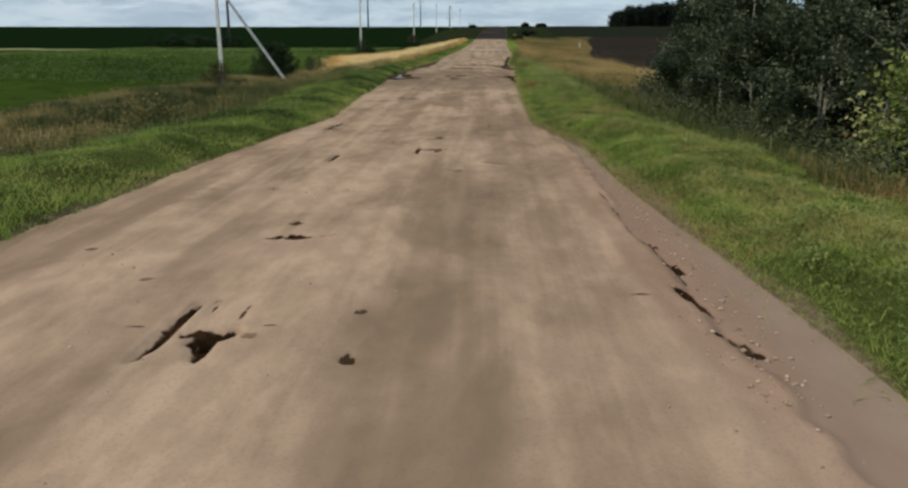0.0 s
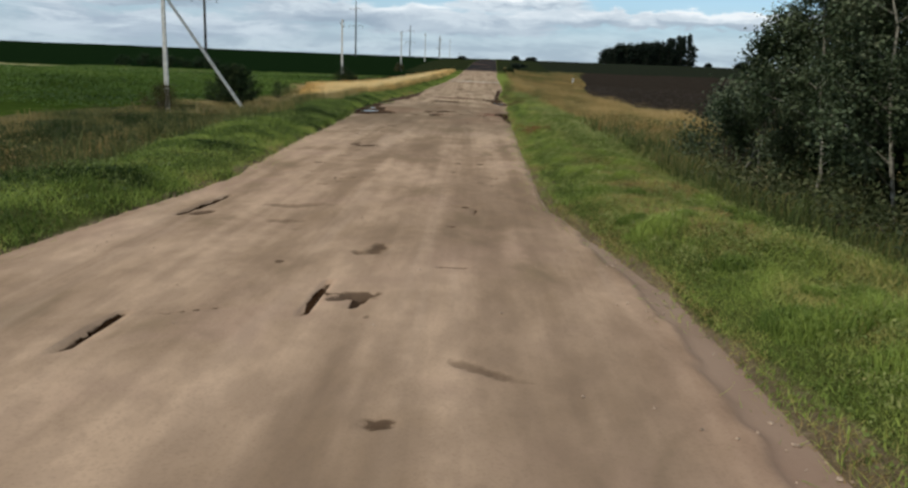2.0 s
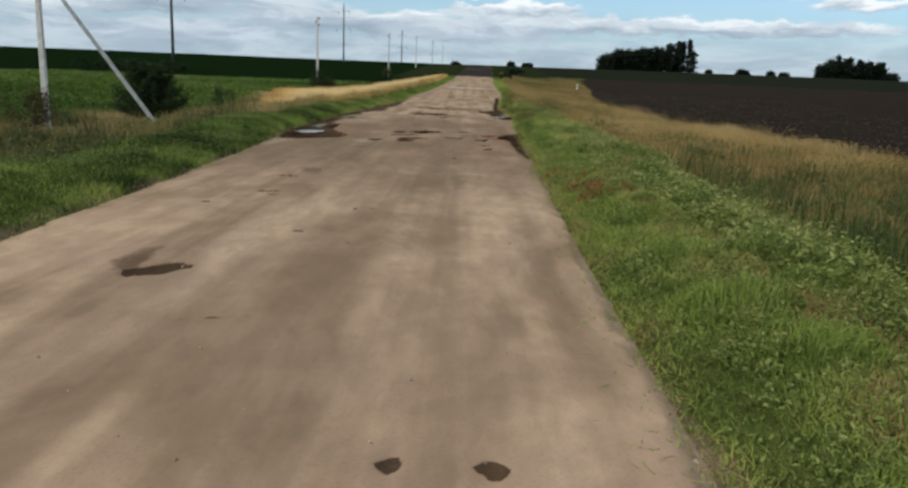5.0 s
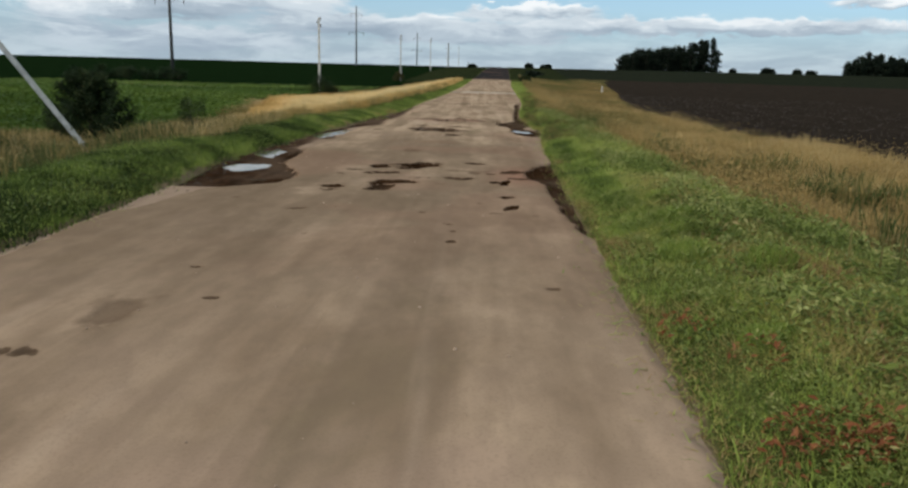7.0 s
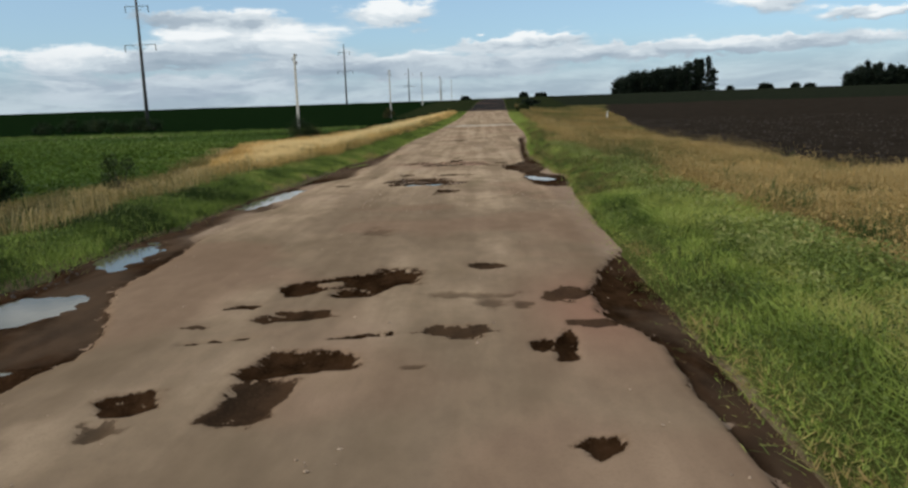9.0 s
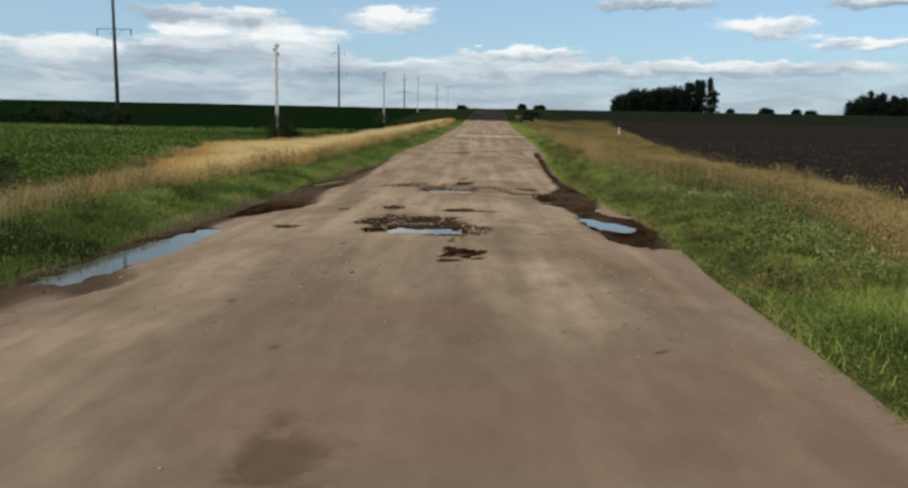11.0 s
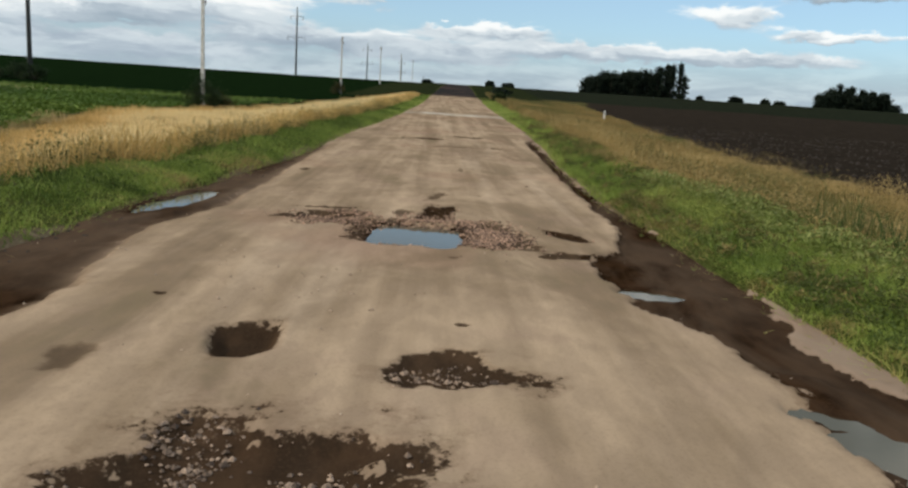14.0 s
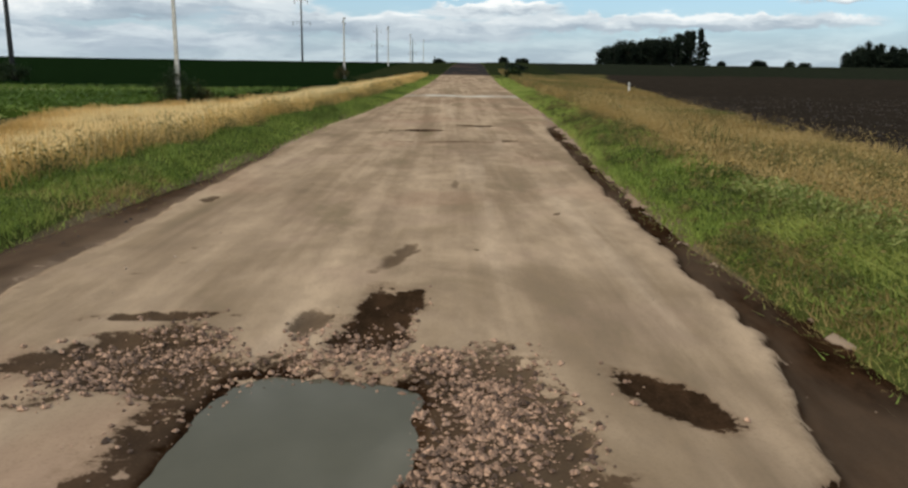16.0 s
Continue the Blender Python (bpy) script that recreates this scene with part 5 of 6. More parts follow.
    # tall clumps standing out of the weeds, each of one tone
    for lo, hi, y0, y1, n, seed, mat, label in ((lambda y: turf_left(y) - 9.5, lambda y: turf_left(y) - 2.2, 10, 58, 520, 57, WEEDS, "tall clumps of dark and tan weeds beyond the verge"),
                                                (lambda y: turf_right(y) + 2.4, lambda y: turf_right(y) + 6.5, 26, 74, 420, 58, DRYGRASS, "dark clumps of tall weeds on the bank below the field")):
        cx, cy = scatter(n, y0, y1, lo, hi, lambda x, y: 0.25 + 0.75 * smooth(0.4, 0.6, patchy(x, y, 0.3, seed)))
        m = 70
        tone, size = RNG.random(len(cx)) ** 1.4, 0.22 + 0.38 * RNG.random(len(cx)) ** 1.6
        near = np.repeat(size, m)
        x = np.repeat(cx, m) + near * 0.55 * RNG.normal(size=len(near))
        y = np.repeat(cy, m) + near * 0.55 * RNG.normal(size=len(near))
        tint = (0.72 * np.repeat(tone, m) + 0.22 * (RNG.random(len(near)) - 0.4)).clip(0, 1)
        blades("weed_clumps", x, y, near * (0.9 + 0.9 * RNG.random(len(near))), 0.010 + 0.014 * RNG.random(len(near)), tint, mat, label, 1.0, cat="weeds")
    # tan stalks at the near end of the straw belt
    x, y = scatter(34000, 43, 70, lambda y: turf_left(y) - 9.5, lambda y: turf_left(y) - 1.2, lambda x, y: smooth(0.3, 0.55, patchy(x, y, 0.6, 54)) * (turf_left(y) - x < crop_edge(y) + 0.3))
    h = (0.3 + 0.6 * patchy(x, y, 0.6, 55)) * (0.35 + 0.85 * RNG.random(len(x)))
    blades("weeds", x, y, h, 0.008 + 0.012 * RNG.random(len(x)), (0.55 + 0.5 * patchy(x, y, 0.5, 56) + 0.4 * (RNG.random(len(x)) - 0.4)).clip(0, 1), WEEDS, "tan and brown stalks of tall weeds beyond the verge", 0.9, cat="weeds")
    # straw belt along the crop
    sin_ = lambda y: np.interp(y, (50, 57, 62, 66, 73, 80, 110, 135), (1.5, 1.15, 1.05, 1.1, 1.15, 1.1, 1.0, 0.9))
    x, y = scatter(215000, 50, 135, lambda y: turf_left(y) - 15.5, lambda y: turf_left(y) - sin_(y), lambda x, y: (turf_left(y) - x < straw_reach(y) + 1.6 * (patchy(x, y, 0.4, 65) - 0.5)) * (0.45 + 0.6 * smooth(0.3, 0.55, patchy(x, y, 0.6, 61))) * np.interp(y, (50, 57, 80, 135), (0.8, 1.0, 0.9, 0.6)))
    inner = smooth(0.2, 2.0, turf_left(y) - sin_(y) - x + 1.6 * (patchy(x, y, 0.8, 64) - 0.5))
    h = (0.12 + 0.75 * patchy(x, y, 0.9, 62)) * (0.35 + 0.85 * RNG.random(len(x))) * (1.25 - 0.45 * inner)
    tint = (0.06 + 0.70 * inner * smooth(0, 3, straw_reach(y) - turf_left(y) + x) + 0.6 * (patchy(x, y, 0.7, 63) - 0.1) + 0.14 * RNG.random(len(x))).clip(0, 1)
    blades("straw_grass", x, y, h, 0.010 + 0.013 * RNG.random(len(x)), tint, STRAWGRASS, "belt of ripe golden straw-coloured grass", 1.5)
    # leafy crop in rows
    y = 46 + 66 * RNG.random(52000) ** 0.9
    row = np.floor(RNG.random(len(y)) * 80)
    x = turf_left(y) - crop_edge(y) - 0.2 - 0.5 * row - 0.42 * RNG.random(len(y))
    z = ground_z(x, y) + 0.12 + 0.2 * RNG.random(len(x))
    P, F, T = leaves(x, y, z, 0.09 + 0.11 * RNG.random(len(x)), (-0.12 + 0.28 * smooth(62, 78, y) + 0.9 * (patchy(x, y, 0.15, 71) - 0.15) + 0.2 * RNG.random(len(x))).clip(0, 1), 0.8)
    tagged(mesh_object("leafy_crop", P, F, CROPLEAF, dict(tint=T)), "low leafy green root crop growing in rows", "crop", kind="stuff")
    # clods of the ploughed field
    n = 5000
    y = 30 + 90 * RNG.random(n)
    x = edge_x(y) + 0.3 + 26 * RNG.random(n) ** 1.3
    stones("plough_clods", x, y, ground_z(x, y) + 0.005, 0.03 + 0.08 * RNG.random(n) ** 2, CLOD, "dark turned clods of the ploughed field", "clods")


def stones(name, x, y, z, size, mat, label, cat):
    """Small rough stones: squashed octahedra with uneven corners."""
    n = len(x)
    corners = np.array([(1, 0, 0), (0, 1, 0), (-1, 0, 0), (0, -1, 0), (0, 0, 0.7), (0, 0, -0.7)], float)
    a = RNG.random(n) * 2 * np.pi
    c, s = np.cos(a), np.sin(a)
    P = corners[None] * (0.65 + 0.6 * RNG.random((n, 6, 1))) * size[:, None, None]
    P = np.stack([P[..., 0] * c[:, None] - P[..., 1] * s[:, None], P[..., 0] * s[:, None] + P[..., 1] * c[:, None], P[..., 2]], -1)
    P += np.stack([x, y, z], 1)[:, None]
    tri = np.array([(0, 1, 4), (1, 2, 4), (2, 3, 4), (3, 0, 4), (1, 0, 5), (2, 1, 5), (3, 2, 5), (0, 3, 5)])
    F = (np.arange(n)[:, None, None] * 6 + tri).reshape(-1, 3)
    return tagged(mesh_object(name, P.reshape(-1, 3), F, mat), label, cat, kind="stuff")


build_tall_grass()


def road_height(x, y):
    z, *_ = road_surface(np.asarray(x, float)[:, None], np.asarray(y, float)[:, None])
    return z[:, 0] + rise(y)


def build_stones():
    groups = (("rubble", DARKRUBBLE, ((-1.15, 52.2, 0.85, 0.85, 2600), (-0.4, 52.2, 0.6, 0.6, 1200), (0.05, 51.2, 0.25, 0.4, 380), (-0.35, 53.5, 0.4, 0.2, 260))),
              ("rubble", RUBBLE, ((-1.35, 58.7, 0.7, 0.6, 2800), (0.30, 58.2, 0.45, 0.95, 5200), (-0.5, 58.85, 0.8, 0.4, 1500), (-0.3, 57.1, 0.5, 0.15, 120))))
    for name, mat, spots in groups:
        xs, ys = [], []
        for x, y, a, b, n in spots:
            xs.append(x + a * 0.6 * RNG.normal(size=n)); ys.append(y + b * 0.6 * RNG.normal(size=n))
        x, y = np.concatenate(xs), np.concatenate(ys)
        wet = np.ones(len(x), bool)
        for px, py, a, b, turn, square in PUDDLES:
            wet &= ((x - px) / (a * 0.92)) ** 2 + ((y - py) / (b * 0.92)) ** 2 > 1
        x, y = x[wet], y[wet]
        inside = road_surface(x[:, None], y[:, None])[1][:, 0] > (0.36 if mat is RUBBLE else 0.50)
        x, y = x[inside], y[inside]
        patch = patchy(x, y, 2.2, 83)
        some = RNG.random(len(x)) < (0.25 + 0.75 * smooth(0.40, 0.56, patch) if mat is RUBBLE else 0.06 + 0.94 * smooth(0.48, 0.60, patch))
        x, y = x[some], y[some]
        size = 0.006 + 0.019 * RNG.random(len(x)) ** 2.4
        stones(name, x, y, road_height(x, y) + size * 0.3, size, mat, "broken reddish rubble stones lying in a pothole", "rubble")
    # pale crumbs of broken asphalt along the outer rim of the mud
    n = 300
    y = np.r_[61 + 12 * RNG.random(n - 120), 73.8 + 1.0 * RNG.normal(size=120)]
    x = turf_right(y) - 0.03 - 0.16 * RNG.random(n) ** 1.5
    size = 0.006 + 0.018 * RNG.random(n) ** 2
    stones("asphalt_crumbs", x, y, road_height(x, y) + size * 0.3, size, PEBBLE, "pale crumbs of broken asphalt beside the muddy edge", "rubble")
    # worn-out aggregate lying in pale trails along the wheel tracks
    n = 900
    y = 45.3 + 4.3 * RNG.random(n)
    x = RNG.choice((-2.1, -1.6, -0.95, -0.35, 1.1), n) + 0.16 * RNG.normal(size=n)
    keep = RNG.random(n) < 0.1 + 0.9 * smooth(0.45, 0.62, fbm(x, y, 1.5, 3, 84))
    x, y = x[keep], y[keep]
    size = 0.004 + 0.009 * RNG.random(len(x)) ** 2
    stones("stone_crumbs", x, y, road_height(x, y) + size * 0.3, size, PALECRUMB, "pale stone crumbs worn out of the asphalt", "rubble")
    # loose pebbles on the dusty surface, in trails
    n = 2600
    y = 3 + 75 * RNG.random(n)
    x = turf_left(y) + (turf_right(y) - turf_left(y)) * RNG.random(n)
    keep = RNG.random(n) < 0.15 + 0.85 * smooth(0.55, 0.72, fbm(x, y, 0.9, 3, 81))
    x, y = x[keep], y[keep]
    extra = ((-1.35, 55.3, 0.35, 0.5, 30), (-1.9, 55.6, 0.3, 0.8, 20), (-1.2, 48.3, 0.5, 0.8, 70), (-2.3, 47.5, 0.6, 1.0, 70), (1.6, 47.6, 0.3, 1.6, 60), (1.9, 5.2, 0.15, 0.5, 90), (2.05, 9.3, 0.10, 1.4, 120), (1.98, 7.0, 0.10, 0.8, 80), (1.78, 16.5, 0.08, 1.2, 90), (-0.25, 36.2, 0.1, 0.1, 6), (1.82, 19.5, 0.13, 1.6, 260), (1.72, 17.3, 0.10, 0.5, 120))
    for ex, ey, a, b, m in extra:
        x, y = np.r_[x, ex + a * RNG.normal(size=m)], np.r_[y, ey + b * RNG.normal(size=m)]
    size = 0.005 + 0.011 * RNG.random(len(x)) ** 2
    size[len(size) - sum(e[4] for e in extra):] *= 1.25
    stones("pebbles", x, y, road_height(x, y) + size * 0.3, size, PEBBLE, "loose pebbles strewn over the dusty road", "pebbles")
    y = np.r_[36 + 30 * RNG.random(400), 39.5 + 1.2 * RNG.normal(size=200)]
    x = turf_left(y) + 0.05 + 0.5 * RNG.random(len(y)) ** 1.5
    stones("mud_clods", x, y, road_height(x, y), 0.008 + 0.022 * RNG.random(len(x)) ** 2, CLOD, "wet dark mud clods along the road edge", "clods")


build_stones()


# ---- things ----
def empty(name, x, y, label, category, group="", dz=0.0):
    ob = new(name)
    ob.location = (x, y, float(ground_z(x, y)) + dz)
    return tagged(ob, label, category, group)


def part(name, bm, mat, parent, label=""):
    me = bpy.data.meshes.new(name)
    bm.to_mesh(me)
    bm.free()
    me.materials.append(mat)
    ob = new(name, me)
    ob.parent = parent
    return tagged(ob, label)


def tube(points, radii, sides=8, bm=None):
    """A tapered tube through points."""
    bm = bm or bmesh.new()
    rings = []
    for k, (p, r) in enumerate(zip(points, radii)):
        a, b = Vector(points[max(k - 1, 0)]), Vector(points[min(k + 1, len(points) - 1)])
        q = (b - a).to_track_quat("Z", "Y")
        rings.append([bm.verts.new(Vector(p) + q @ Vector((r * math.cos(t), r * math.sin(t), 0))) for t in np.arange(sides) * 2 * math.pi / sides])
    for lo, hi in zip(rings, rings[1:]):
        for i in range(sides):
            f = bm.faces.new((lo[i], lo[(i + 1) % sides], hi[(i + 1) % sides], hi[i]))
            f.smooth = True
    bm.faces.new(rings[0][::-1])
    bm.faces.new(rings[-1])
    return bm


def beam(x0, x1, y0, y1, z0, z1, bevel=0.01, taper=1.0):
    bm = bmesh.new()
    bmesh.ops.create_cube(bm, size=1)
    for v in bm.verts:
        k = taper if v.co.z > 0 else 1.0
        v.co = ((x0 + x1) / 2 + v.co.x * (x1 - x0) * k, (y0 + y1) / 2 + v.co.y * (y1 - y0) * k, (z0 + z1) / 2 + v.co.z * (z1 - z0))
    bmesh.ops.bevel(bm, geom=bm.edges[:], offset=bevel, segments=2, affect="EDGES")
    return bm


def insulator(x, y, z, s=1.0):
    """A pin with a ribbed porcelain bell."""
    prof = ((0, 0.012), (0.06, 0.012), (0.061, 0.045), (0.09, 0.055), (0.10, 0.035), (0.13, 0.045), (0.15, 0.03), (0.17, 0.02), (0.175, 0.005))
    return tube([(x, y, z + h * s) for h, _ in prof], [r * s for _, r in prof], 8)


def low_pole(x, y, strut=None, height=6.9):
    pole = empty("utility_pole", x, y, "pale concrete utility pole with dark insulators" + (" and a slanting strut" if strut else ""), "utility pole", "low utility poles")
    part("post", beam(-0.11, 0.11, -0.09, 0.09, -0.3, height, 0.015, 0.72), CONCRETE, pole)
    for k, (dx, z) in enumerate(((0.16, height - 0.25), (-0.16, height - 0.55), (0.16, height - 0.85))):
        pin = part("bracket", tube([(0, 0, z - 0.05), (dx, 0, z - 0.05), (dx, 0, z + 0.02)], [0.018] * 3, 6), STEEL, pole)
        part("insulator", insulator(dx, 0, z, 1.3), GLASS, pin)
    if strut:
        dx, dy, dz = strut
        bm = beam(-0.10, 0.10, -0.08, 0.08, 0, 1, 0.01, 0.8)
        top = Vector((0.05, 0.0, height - 0.75))
        foot = Vector((dx, dy, dz))
        q = (top - foot).to_track_quat("Z", "Y")
        for v in bm.verts:
            v.co = foot + q @ Vector((v.co.x, v.co.y, v.co.z * (top - foot).length))
        part("strut", bm, CONCRETE, pole, "slanting concrete strut")
        part("clamp", beam(-0.13, 0.13, -0.11, 0.11, height - 0.92, height - 0.80, 0.01), STEEL, pole, "steel clamp")
    return pole


def tall_pole(x, y, height=17.0):
    pole = empty("power_pole", x, y, "tall dark power line pole with two steel crossarms", "power pole", "tall power line poles", -0.05)
    part("post", tube([(0, 0, -0.3), (0, 0, height * 0.5), (0, 0, height)], [0.24, 0.19, 0.13], 12), TALLCONCRETE, pole)
    for z, half in ((height - 6.6, 2.0), (height - 2.0, 1.5)):
        arm = part("crossarm", beam(-half, half, -0.03, 0.03, z - 0.035, z + 0.035, 0.008), STEEL, pole)
        for sx in (-1, 1):
            part("brace", tube([(sx * half * 0.55, 0, z - 0.035), (0, 0, z - 0.8)], [0.018, 0.018], 6), STEEL, arm)
            part("hanging_insulator", tube([(sx * (half - 0.08), 0, z - 0.05 - k * 0.09) for k in range(9)], [0.03 if k % 2 else 0.08 for k in range(9)], 8), GLASS, arm)
    return pole


low_pole(-15.07, 47.25, (3.45, 1.8, 0.12), 6.6)
for px, py in ((-14.2, 96.05), (-12.0, 145.7), (-10.77, 196), (-9.2, 246), (-7.67, 297)):
    low_pole(px, py)
for px, py, height in ((-40.6, 127.7, 17.0), (-32.5, 229.0, 15.3), (-25.1, 330, 12.6), (-17.2, 431, 11.5)):
    tall_pole(px, py, height)


def marker_post(x, y):
    ob = empty("marker_post", x, y, "small white roadside marker post with dark band", "marker post")
    part("post", beam(-0.08, 0.08, -0.05, 0.05, -0.1, 0.95, 0.02), WHITE, ob)
    part("band", beam(-0.084, 0.084, -0.054, 0.054, 0.66, 0.76, 0.01), BLACK, ob)


marker_post(15.0, 118)


def crown_mesh(name, centres, spread, count, size, mat, parent, flat=0.3):
    """Leaves gathered in clumps round the given centres."""
    c = np.asarray(centres)
    pick = RNG.integers(0, len(c), count)
    p = c[pick] + RNG.normal(size=(count, 3)) * np.asarray(spread)[pick][:, None]
    clump = RNG.random(len(c))[pick]
    tint = (0.72 * clump ** 1.3 + 0.28 * RNG.random(count)).clip(0, 1)
    P, F, T = leaves(p[:, 0], p[:, 1], p[:, 2], size * (0.6 + 0.8 * RNG.random(count)), tint, flat)
    return mesh_object(name, P, F, mat, dict(tint=T), parent=parent)


def broad_tree(x, y, height, radius, label, count=9000, size=0.06, mat=ASPEN, bark=BARK, stems=1, low=0.08, group=""):
    """Trunk or several stems with rising limbs, and clumps of leaves from near the ground up."""
    tree = empty("tree", x, y, label, "tree", group, -0.05)
    centres, spread = [], []
    for s in range(stems):
        lean = Vector((RNG.normal() * 0.10, RNG.normal() * 0.10, 1))
        foot = Vector((RNG.normal() * 0.18, RNG.normal() * 0.18, 0)) if stems > 1 else Vector((0, 0, 0))
        pts = [foot + Vector((lean.x * h + 0.05 * RNG.normal(), lean.y * h + 0.05 * RNG.normal(), h)) for h in np.linspace(0, height * (0.95 - 0.12 * s), 7)]
        trunk = part("trunk", tube(pts, np.linspace(0.018 + 0.0036 * height, 0.008, 7), 7), bark, tree)
        for k in range(int(9 + height * 2.2)):
            t = low + (1 - low) * (k + RNG.random()) / int(9 + height * 2.2)
            i = min(int(t * 6), 5)
            root = pts[i].lerp(pts[i + 1], t * 6 - i)
            a = RNG.random() * 6.28
            reach = radius * (1.05 - 0.75 * t ** 1.5) * (0.55 + 0.6 * RNG.random())
            tip = root + Vector((math.cos(a) * reach, math.sin(a) * reach, reach * (0.35 + 0.5 * RNG.random())))
            half = root.lerp(tip, 0.5) + Vector((0, 0, 0.06))
            part("limb", tube([root, half, tip], [0.015, 0.009, 0.004], 5), bark, trunk)
            for q, r in ((0.45, 0.16), (0.75, 0.20), (1.0, 0.20)):
                centres.append(root.lerp(tip, q)); spread.append(0.62 * r * (0.7 + 0.5 * radius / 1.5))
        centres.append(pts[-1]); spread.append(0.18)
    crown_mesh("crown", centres, spread, count, size, mat, tree)
    return tree


for px, py, h, r, n, st in ((5.9, 22.4, 3.5, 1.0, 14000, 2), (6.6, 20.4, 4.6, 1.2, 17000, 2), (6.4, 18.2, 5.2, 1.2, 17000, 2), (7.8, 22.8, 3.8, 1.2, 11000, 1), (8.2, 19.4, 6.8, 1.6, 14000, 1),
                            (6.6, 15.8, 5.6, 1.25, 16000, 2), (8.4, 16.2, 6.6, 1.6, 12000, 1), (6.9, 13.2, 5.6, 1.3, 14000, 2), (9.8, 21.6, 6.6, 1.7, 10000, 1), (9.2, 13.6, 6.2, 1.6, 10000, 1), (7.6, 10.8, 5.6, 1.3, 9000, 1)):
    broad_tree(px, py, h, r, "young pale-stemmed aspen with dark grey-green leaves", int(1.9 * n), 0.052, stems=st, low=0.11, group="roadside thicket")


def shrub(x, y, height, radius, label, mat=SHRUB, count=2500, size=0.05, cone=False, group=""):
    ob = empty("shrub", x, y, label, "shrub", group, -0.04)
    centres, spread = [], []
    for k in range(26):
        a, t = RNG.random() * 6.28, RNG.random()
        reach = radius * ((1 - 0.85 * t) if cone else math.sqrt(max(0.05, 1 - (1.7 * t - 0.7) ** 2))) * (0.5 + 0.5 * RNG.random())
        tip = Vector((math.cos(a) * reach, math.sin(a) * reach, height * (0.08 + 0.88 * t)))
        if k % 3 == 0:
            part("stem", tube([(0, 0, 0), tip * 0.5 + Vector((0, 0, 0.05)), tip], [0.03, 0.018, 0.006], 5), DARKBARK, ob)
        centres.append(tip); spread.append(0.14 * radius + 0.05)
    crown_mesh("foliage", centres, spread, count, size, mat, ob)
    return ob


def young_pine(x, y, height, radius, label):
    """A bushy young pine: whorls of upswept limbs, each a plume of needles."""
    tree = empty("tree", x, y, label, "tree", dz=-0.05)
    trunk = part("trunk", tube([(0, 0, 0), (0.02, 0, height * 0.5), (0, 0.02, height * 0.97)], [0.05, 0.035, 0.01], 7), DARKBARK, tree)
    centres, spread = [], []
    for k in range(46):
        t, a = (k + RNG.random()) / 46, k * 2.4 + 0.5 * RNG.random()
        reach = radius * (1 - 0.78 * t) * (0.75 + 0.4 * RNG.random())
        root = Vector((0, 0, height * (0.05 + 0.85 * t)))
        tip = root + Vector((math.cos(a) * reach, math.sin(a) * reach, reach * (0.08 + 0.5 * t + 0.2 * RNG.random())))
        half = root.lerp(tip, 0.55) - Vector((0, 0, 0.07 * reach))
        part("limb", tube([root, half, tip], [0.016, 0.010, 0.004], 5), DARKBARK, trunk)
        for q in np.linspace(0.25, 1.0, 8):
            centres.append(root.lerp(half, q / 0.55) if q < 0.55 else half.lerp(tip, (q - 0.55) / 0.45)); spread.append(0.095)
    crown_mesh("needles", centres, spread, 23000, 0.06, SHRUB, tree, 0.05)


young_pine(-13.15, 52.3, 2.45, 2.0, "bushy dark green young pine standing in the weeds")
shrub(-15.2, 46.6, 1.3, 0.8, "brownish overgrown shrub at the foot of a pole", BROWNSHRUB, 2600, 0.06)
shrub(-13.75, 94.4, 1.75, 1.1, "dark shrub at the foot of a pole", SHRUB, 3600, 0.08)
shrub(-12.9, 95.3, 0.8, 0.7, "low dark shrub beside a pole", BROWNSHRUB, 1500, 0.08)
shrub(-12.1, 145.0, 1.3, 0.9, "dark shrub at the foot of a pole", BROWNSHRUB, 900, 0.12)
shrub(-12.15, 59.4, 1.6, 0.6, "small green sapling in the weeds", SHRUB, 1500, 0.06)
shrub(-7.9, 20.9, 0.9, 0.8, "grey-green weedy bush at the verge", WEEDS, 2600, 0.055)
shrub(-9.6, 23.4, 0.9, 0.7, "grey-green weedy bush beyond the verge", WEEDS, 2000, 0.06)
for k, px in enumerate((-52, -49.6, -47.5, -45.2, -43.2, -41.2, -38.6)):
    shrub(px, 124.5 + (k % 3), 1.3 + 0.4 * (k % 2), 1.2, "dark shrub in a row at the field edge", SHRUB, 900, 0.16, group="field edge shrubs")
shrub(6.6, 132, 0.9, 0.8, "dark round bush beside the far road", SHRUB, 900, 0.18)
shrub(6.2, 24.6, 1.9, 0.95, "dull green shrub with pale leaf tips beside the thicket", ASPEN, 5500, 0.065)
shrub(6.3, 11.6, 1.9, 0.9, "bright yellow-green leafy shrub in front of the thicket", BROADLEAF, 5000, 0.07)
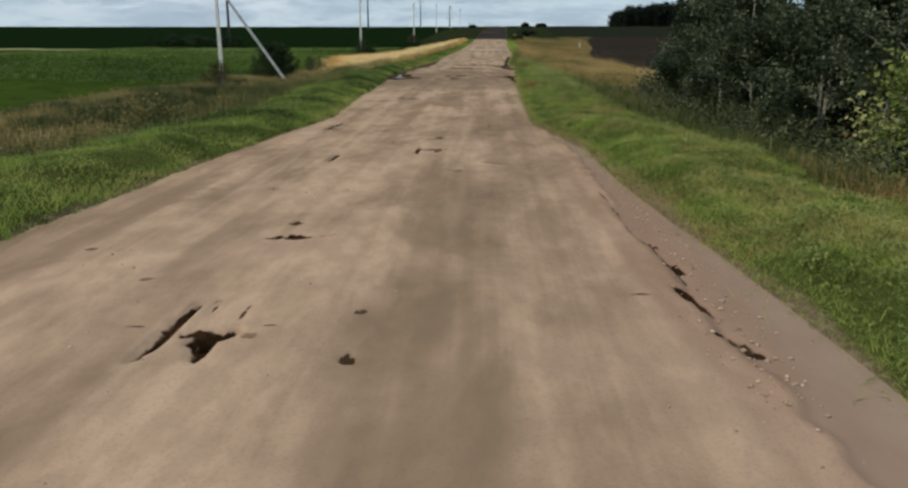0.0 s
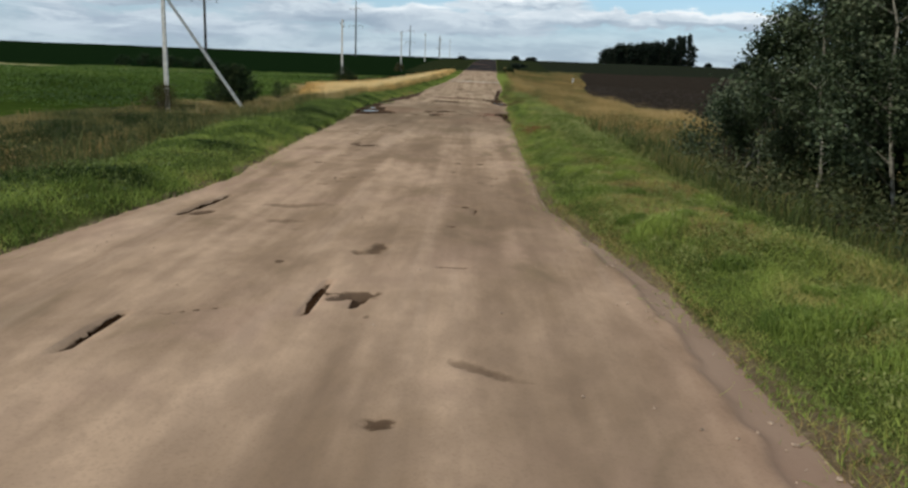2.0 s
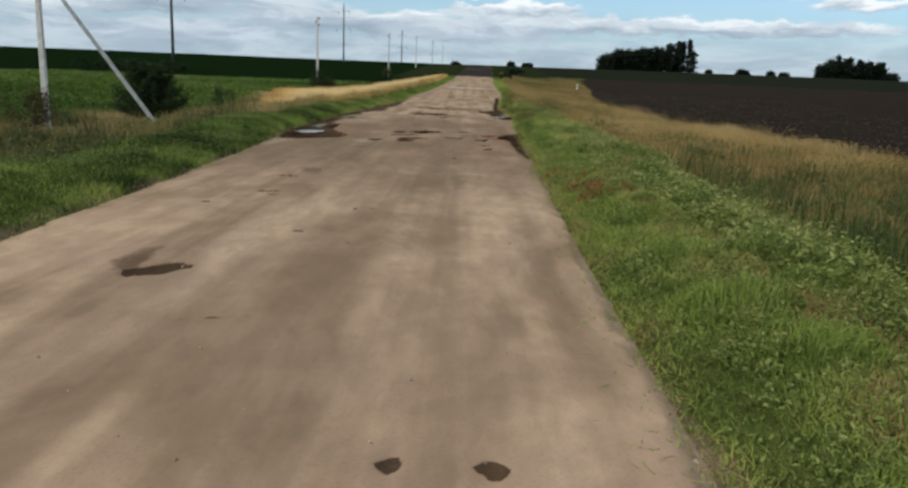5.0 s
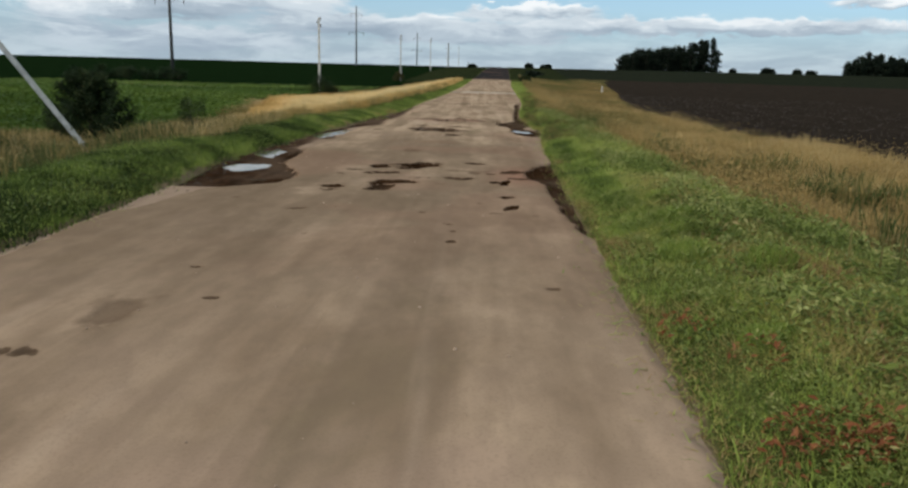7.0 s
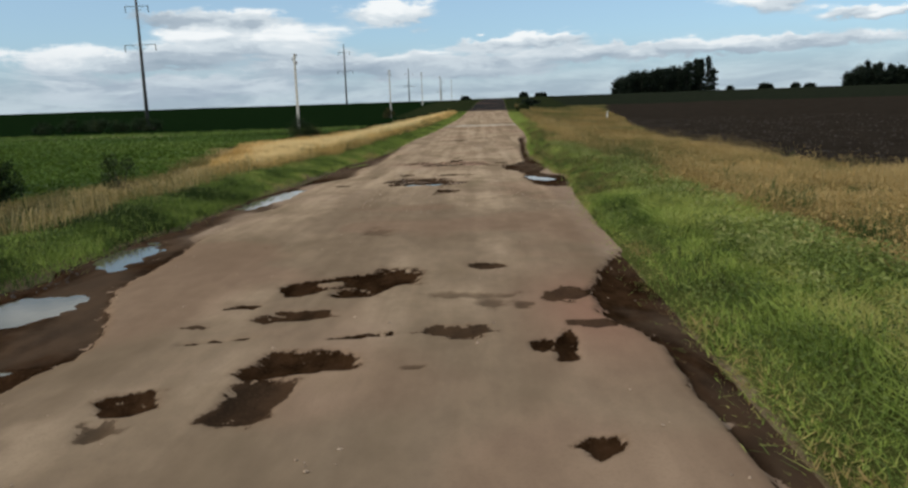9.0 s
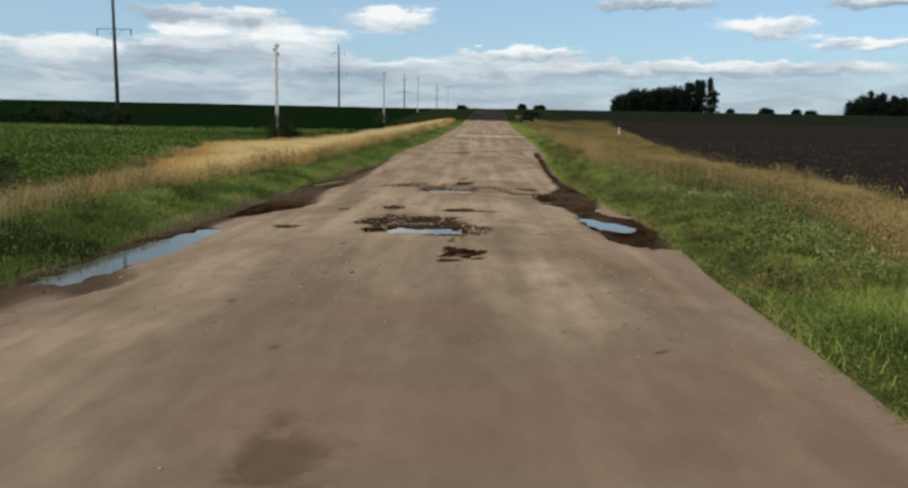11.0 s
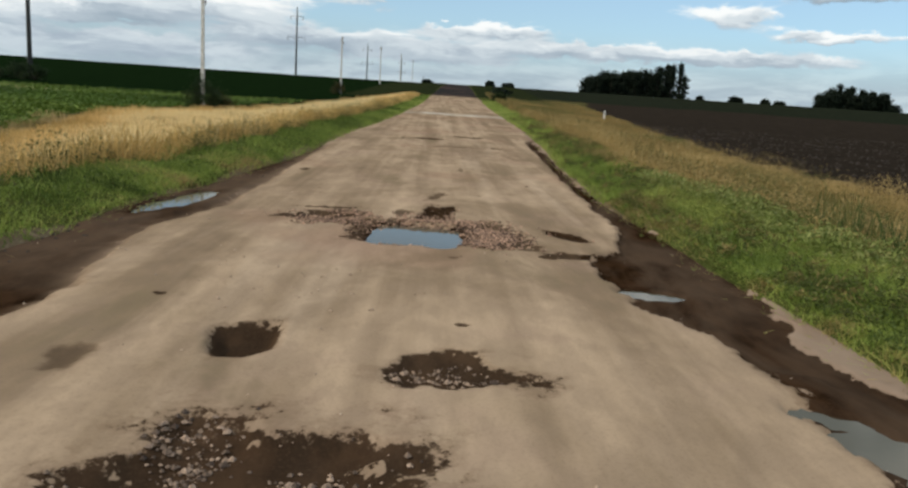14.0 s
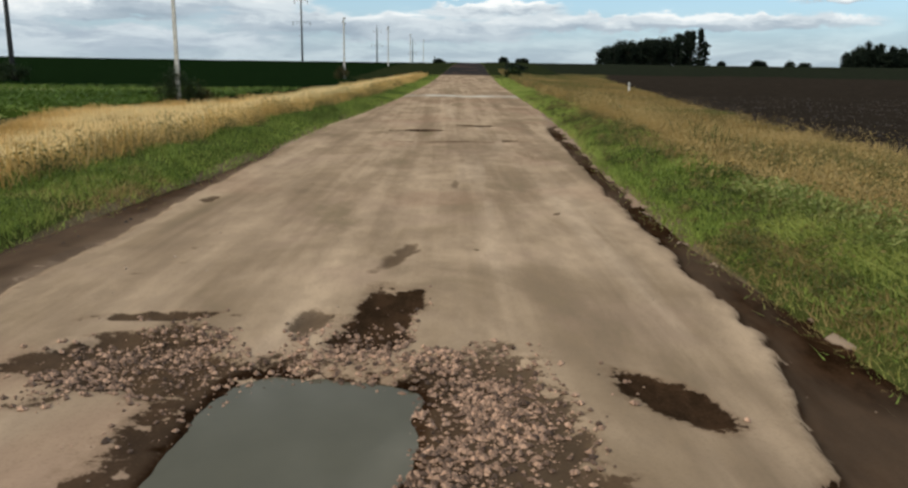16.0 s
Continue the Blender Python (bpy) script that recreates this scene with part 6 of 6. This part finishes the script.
for px, py, h in ((5.3, 22.9, 0.8), (5.1, 20.9, 0.9), (5.2, 19.2, 0.8), (5.0, 17.6, 0.9), (5.3, 16.0, 1.0), (5.1, 14.4, 0.9), (5.3, 12.8, 0.9), (5.2, 10.6, 0.8), (6.0, 17.0, 1.1), (6.1, 19.6, 1.1), (6.2, 14.5, 1.1), (6.2, 21.6, 1.0)):
    shrub(px, py, 0.62 * h, 0.8, "dull grey-green undergrowth bush below the thicket", UNDERGROWTH, 1500, 0.05, group="thicket undergrowth")


# filler bushes added to block light and darken the inside of the thicket
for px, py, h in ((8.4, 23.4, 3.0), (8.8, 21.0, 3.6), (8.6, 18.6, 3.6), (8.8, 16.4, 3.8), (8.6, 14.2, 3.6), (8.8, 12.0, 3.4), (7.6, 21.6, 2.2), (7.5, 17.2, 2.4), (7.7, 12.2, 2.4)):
    shrub(px, py, h, 1.55, "dark filler bush added to deepen the shade inside the thicket", SHRUB, 4200, 0.09, group="thicket bushes")


def far_tree(x, y, height, radius, spiky, label, group):
    tree = empty("tree", x, y, label, "tree", group, -0.3)
    part("trunk", tube([(0, 0, 0), (0, 0, height * 0.6), (0, 0, height * 0.95)], [0.22, 0.14, 0.04], 6), DARKBARK, tree)
    centres, spread = [], []
    for k in range(60):
        t, a = RNG.random(), RNG.random() * 6.28
        r = radius * ((1 - t) * 0.95 + 0.05 if spiky else math.sqrt(max(0.3, 1 - (1.5 * t - 0.6) ** 2))) * RNG.random() ** 0.5
        centres.append((math.cos(a) * r, math.sin(a) * r, height * (0.01 + 0.97 * t))); spread.append(0.13 * radius + 0.12)
    crown_mesh("crown", centres, spread, 1300, 0.55, FARLEAF, tree)


for k in range(34):
    u = (k + 0.5) / 34
    gx, gy = 58 + 37 * u, 346 + 7 * math.sin(k * 2.4)
    h = np.interp(u, (0, 0.1, 0.4, 0.7, 0.88, 0.96, 1), (5.5, 7.5, 8.5, 9.5, 12.5, 14, 7)) * (0.88 + 0.24 * RNG.random())
    far_tree(gx, gy, h, 2.2 if u > 0.8 else 2.9, u > 0.8 and k % 3 > 0, "dark tree in a dense grove across the fields", "distant grove")
for k in range(22):
    u = k / 21
    h = (5.2 + 3.2 * math.exp(-((u - 0.22) / 0.09) ** 2) + 3.6 * math.exp(-((u - 0.52) / 0.08) ** 2) + 2.6 * math.exp(-((u - 0.86) / 0.08) ** 2)) * (0.9 + 0.2 * RNG.random())
    far_tree(143.5 + 22 * u, 330 + 4 * math.sin(k * 1.9), h, 2.8, h > 7.5, "dark tree in a small grove across the fields", "second grove")
for px, py, h, r in ((104, 350, 1.6, 1.2), (118, 350, 2.0, 2.2), (120, 351, 1.5, 2.0), (131, 352, 1.8, 1.6), (137, 352, 1.4, 2.0), (176, 345, 3.4, 3.0), (180, 346, 2.8, 2.6), (197, 345, 4.0, 2.6), (205, 350, 4.5, 3.0)):
    far_tree(px, py, h, r, False, "small dark tree on the far field edge", "far bushes")
for px, py, h, r in ((9.8, 172, 0.9, 0.8), (11.2, 180, 0.8, 0.9), (14.8, 262, 1.2, 1.0), (21, 275, 1.0, 1.4), (-2.5, 268, 0.9, 1.3)):
    far_tree(px, py, h, r, False, "dark bush beside the far stretch of the road", "far roadside bushes")
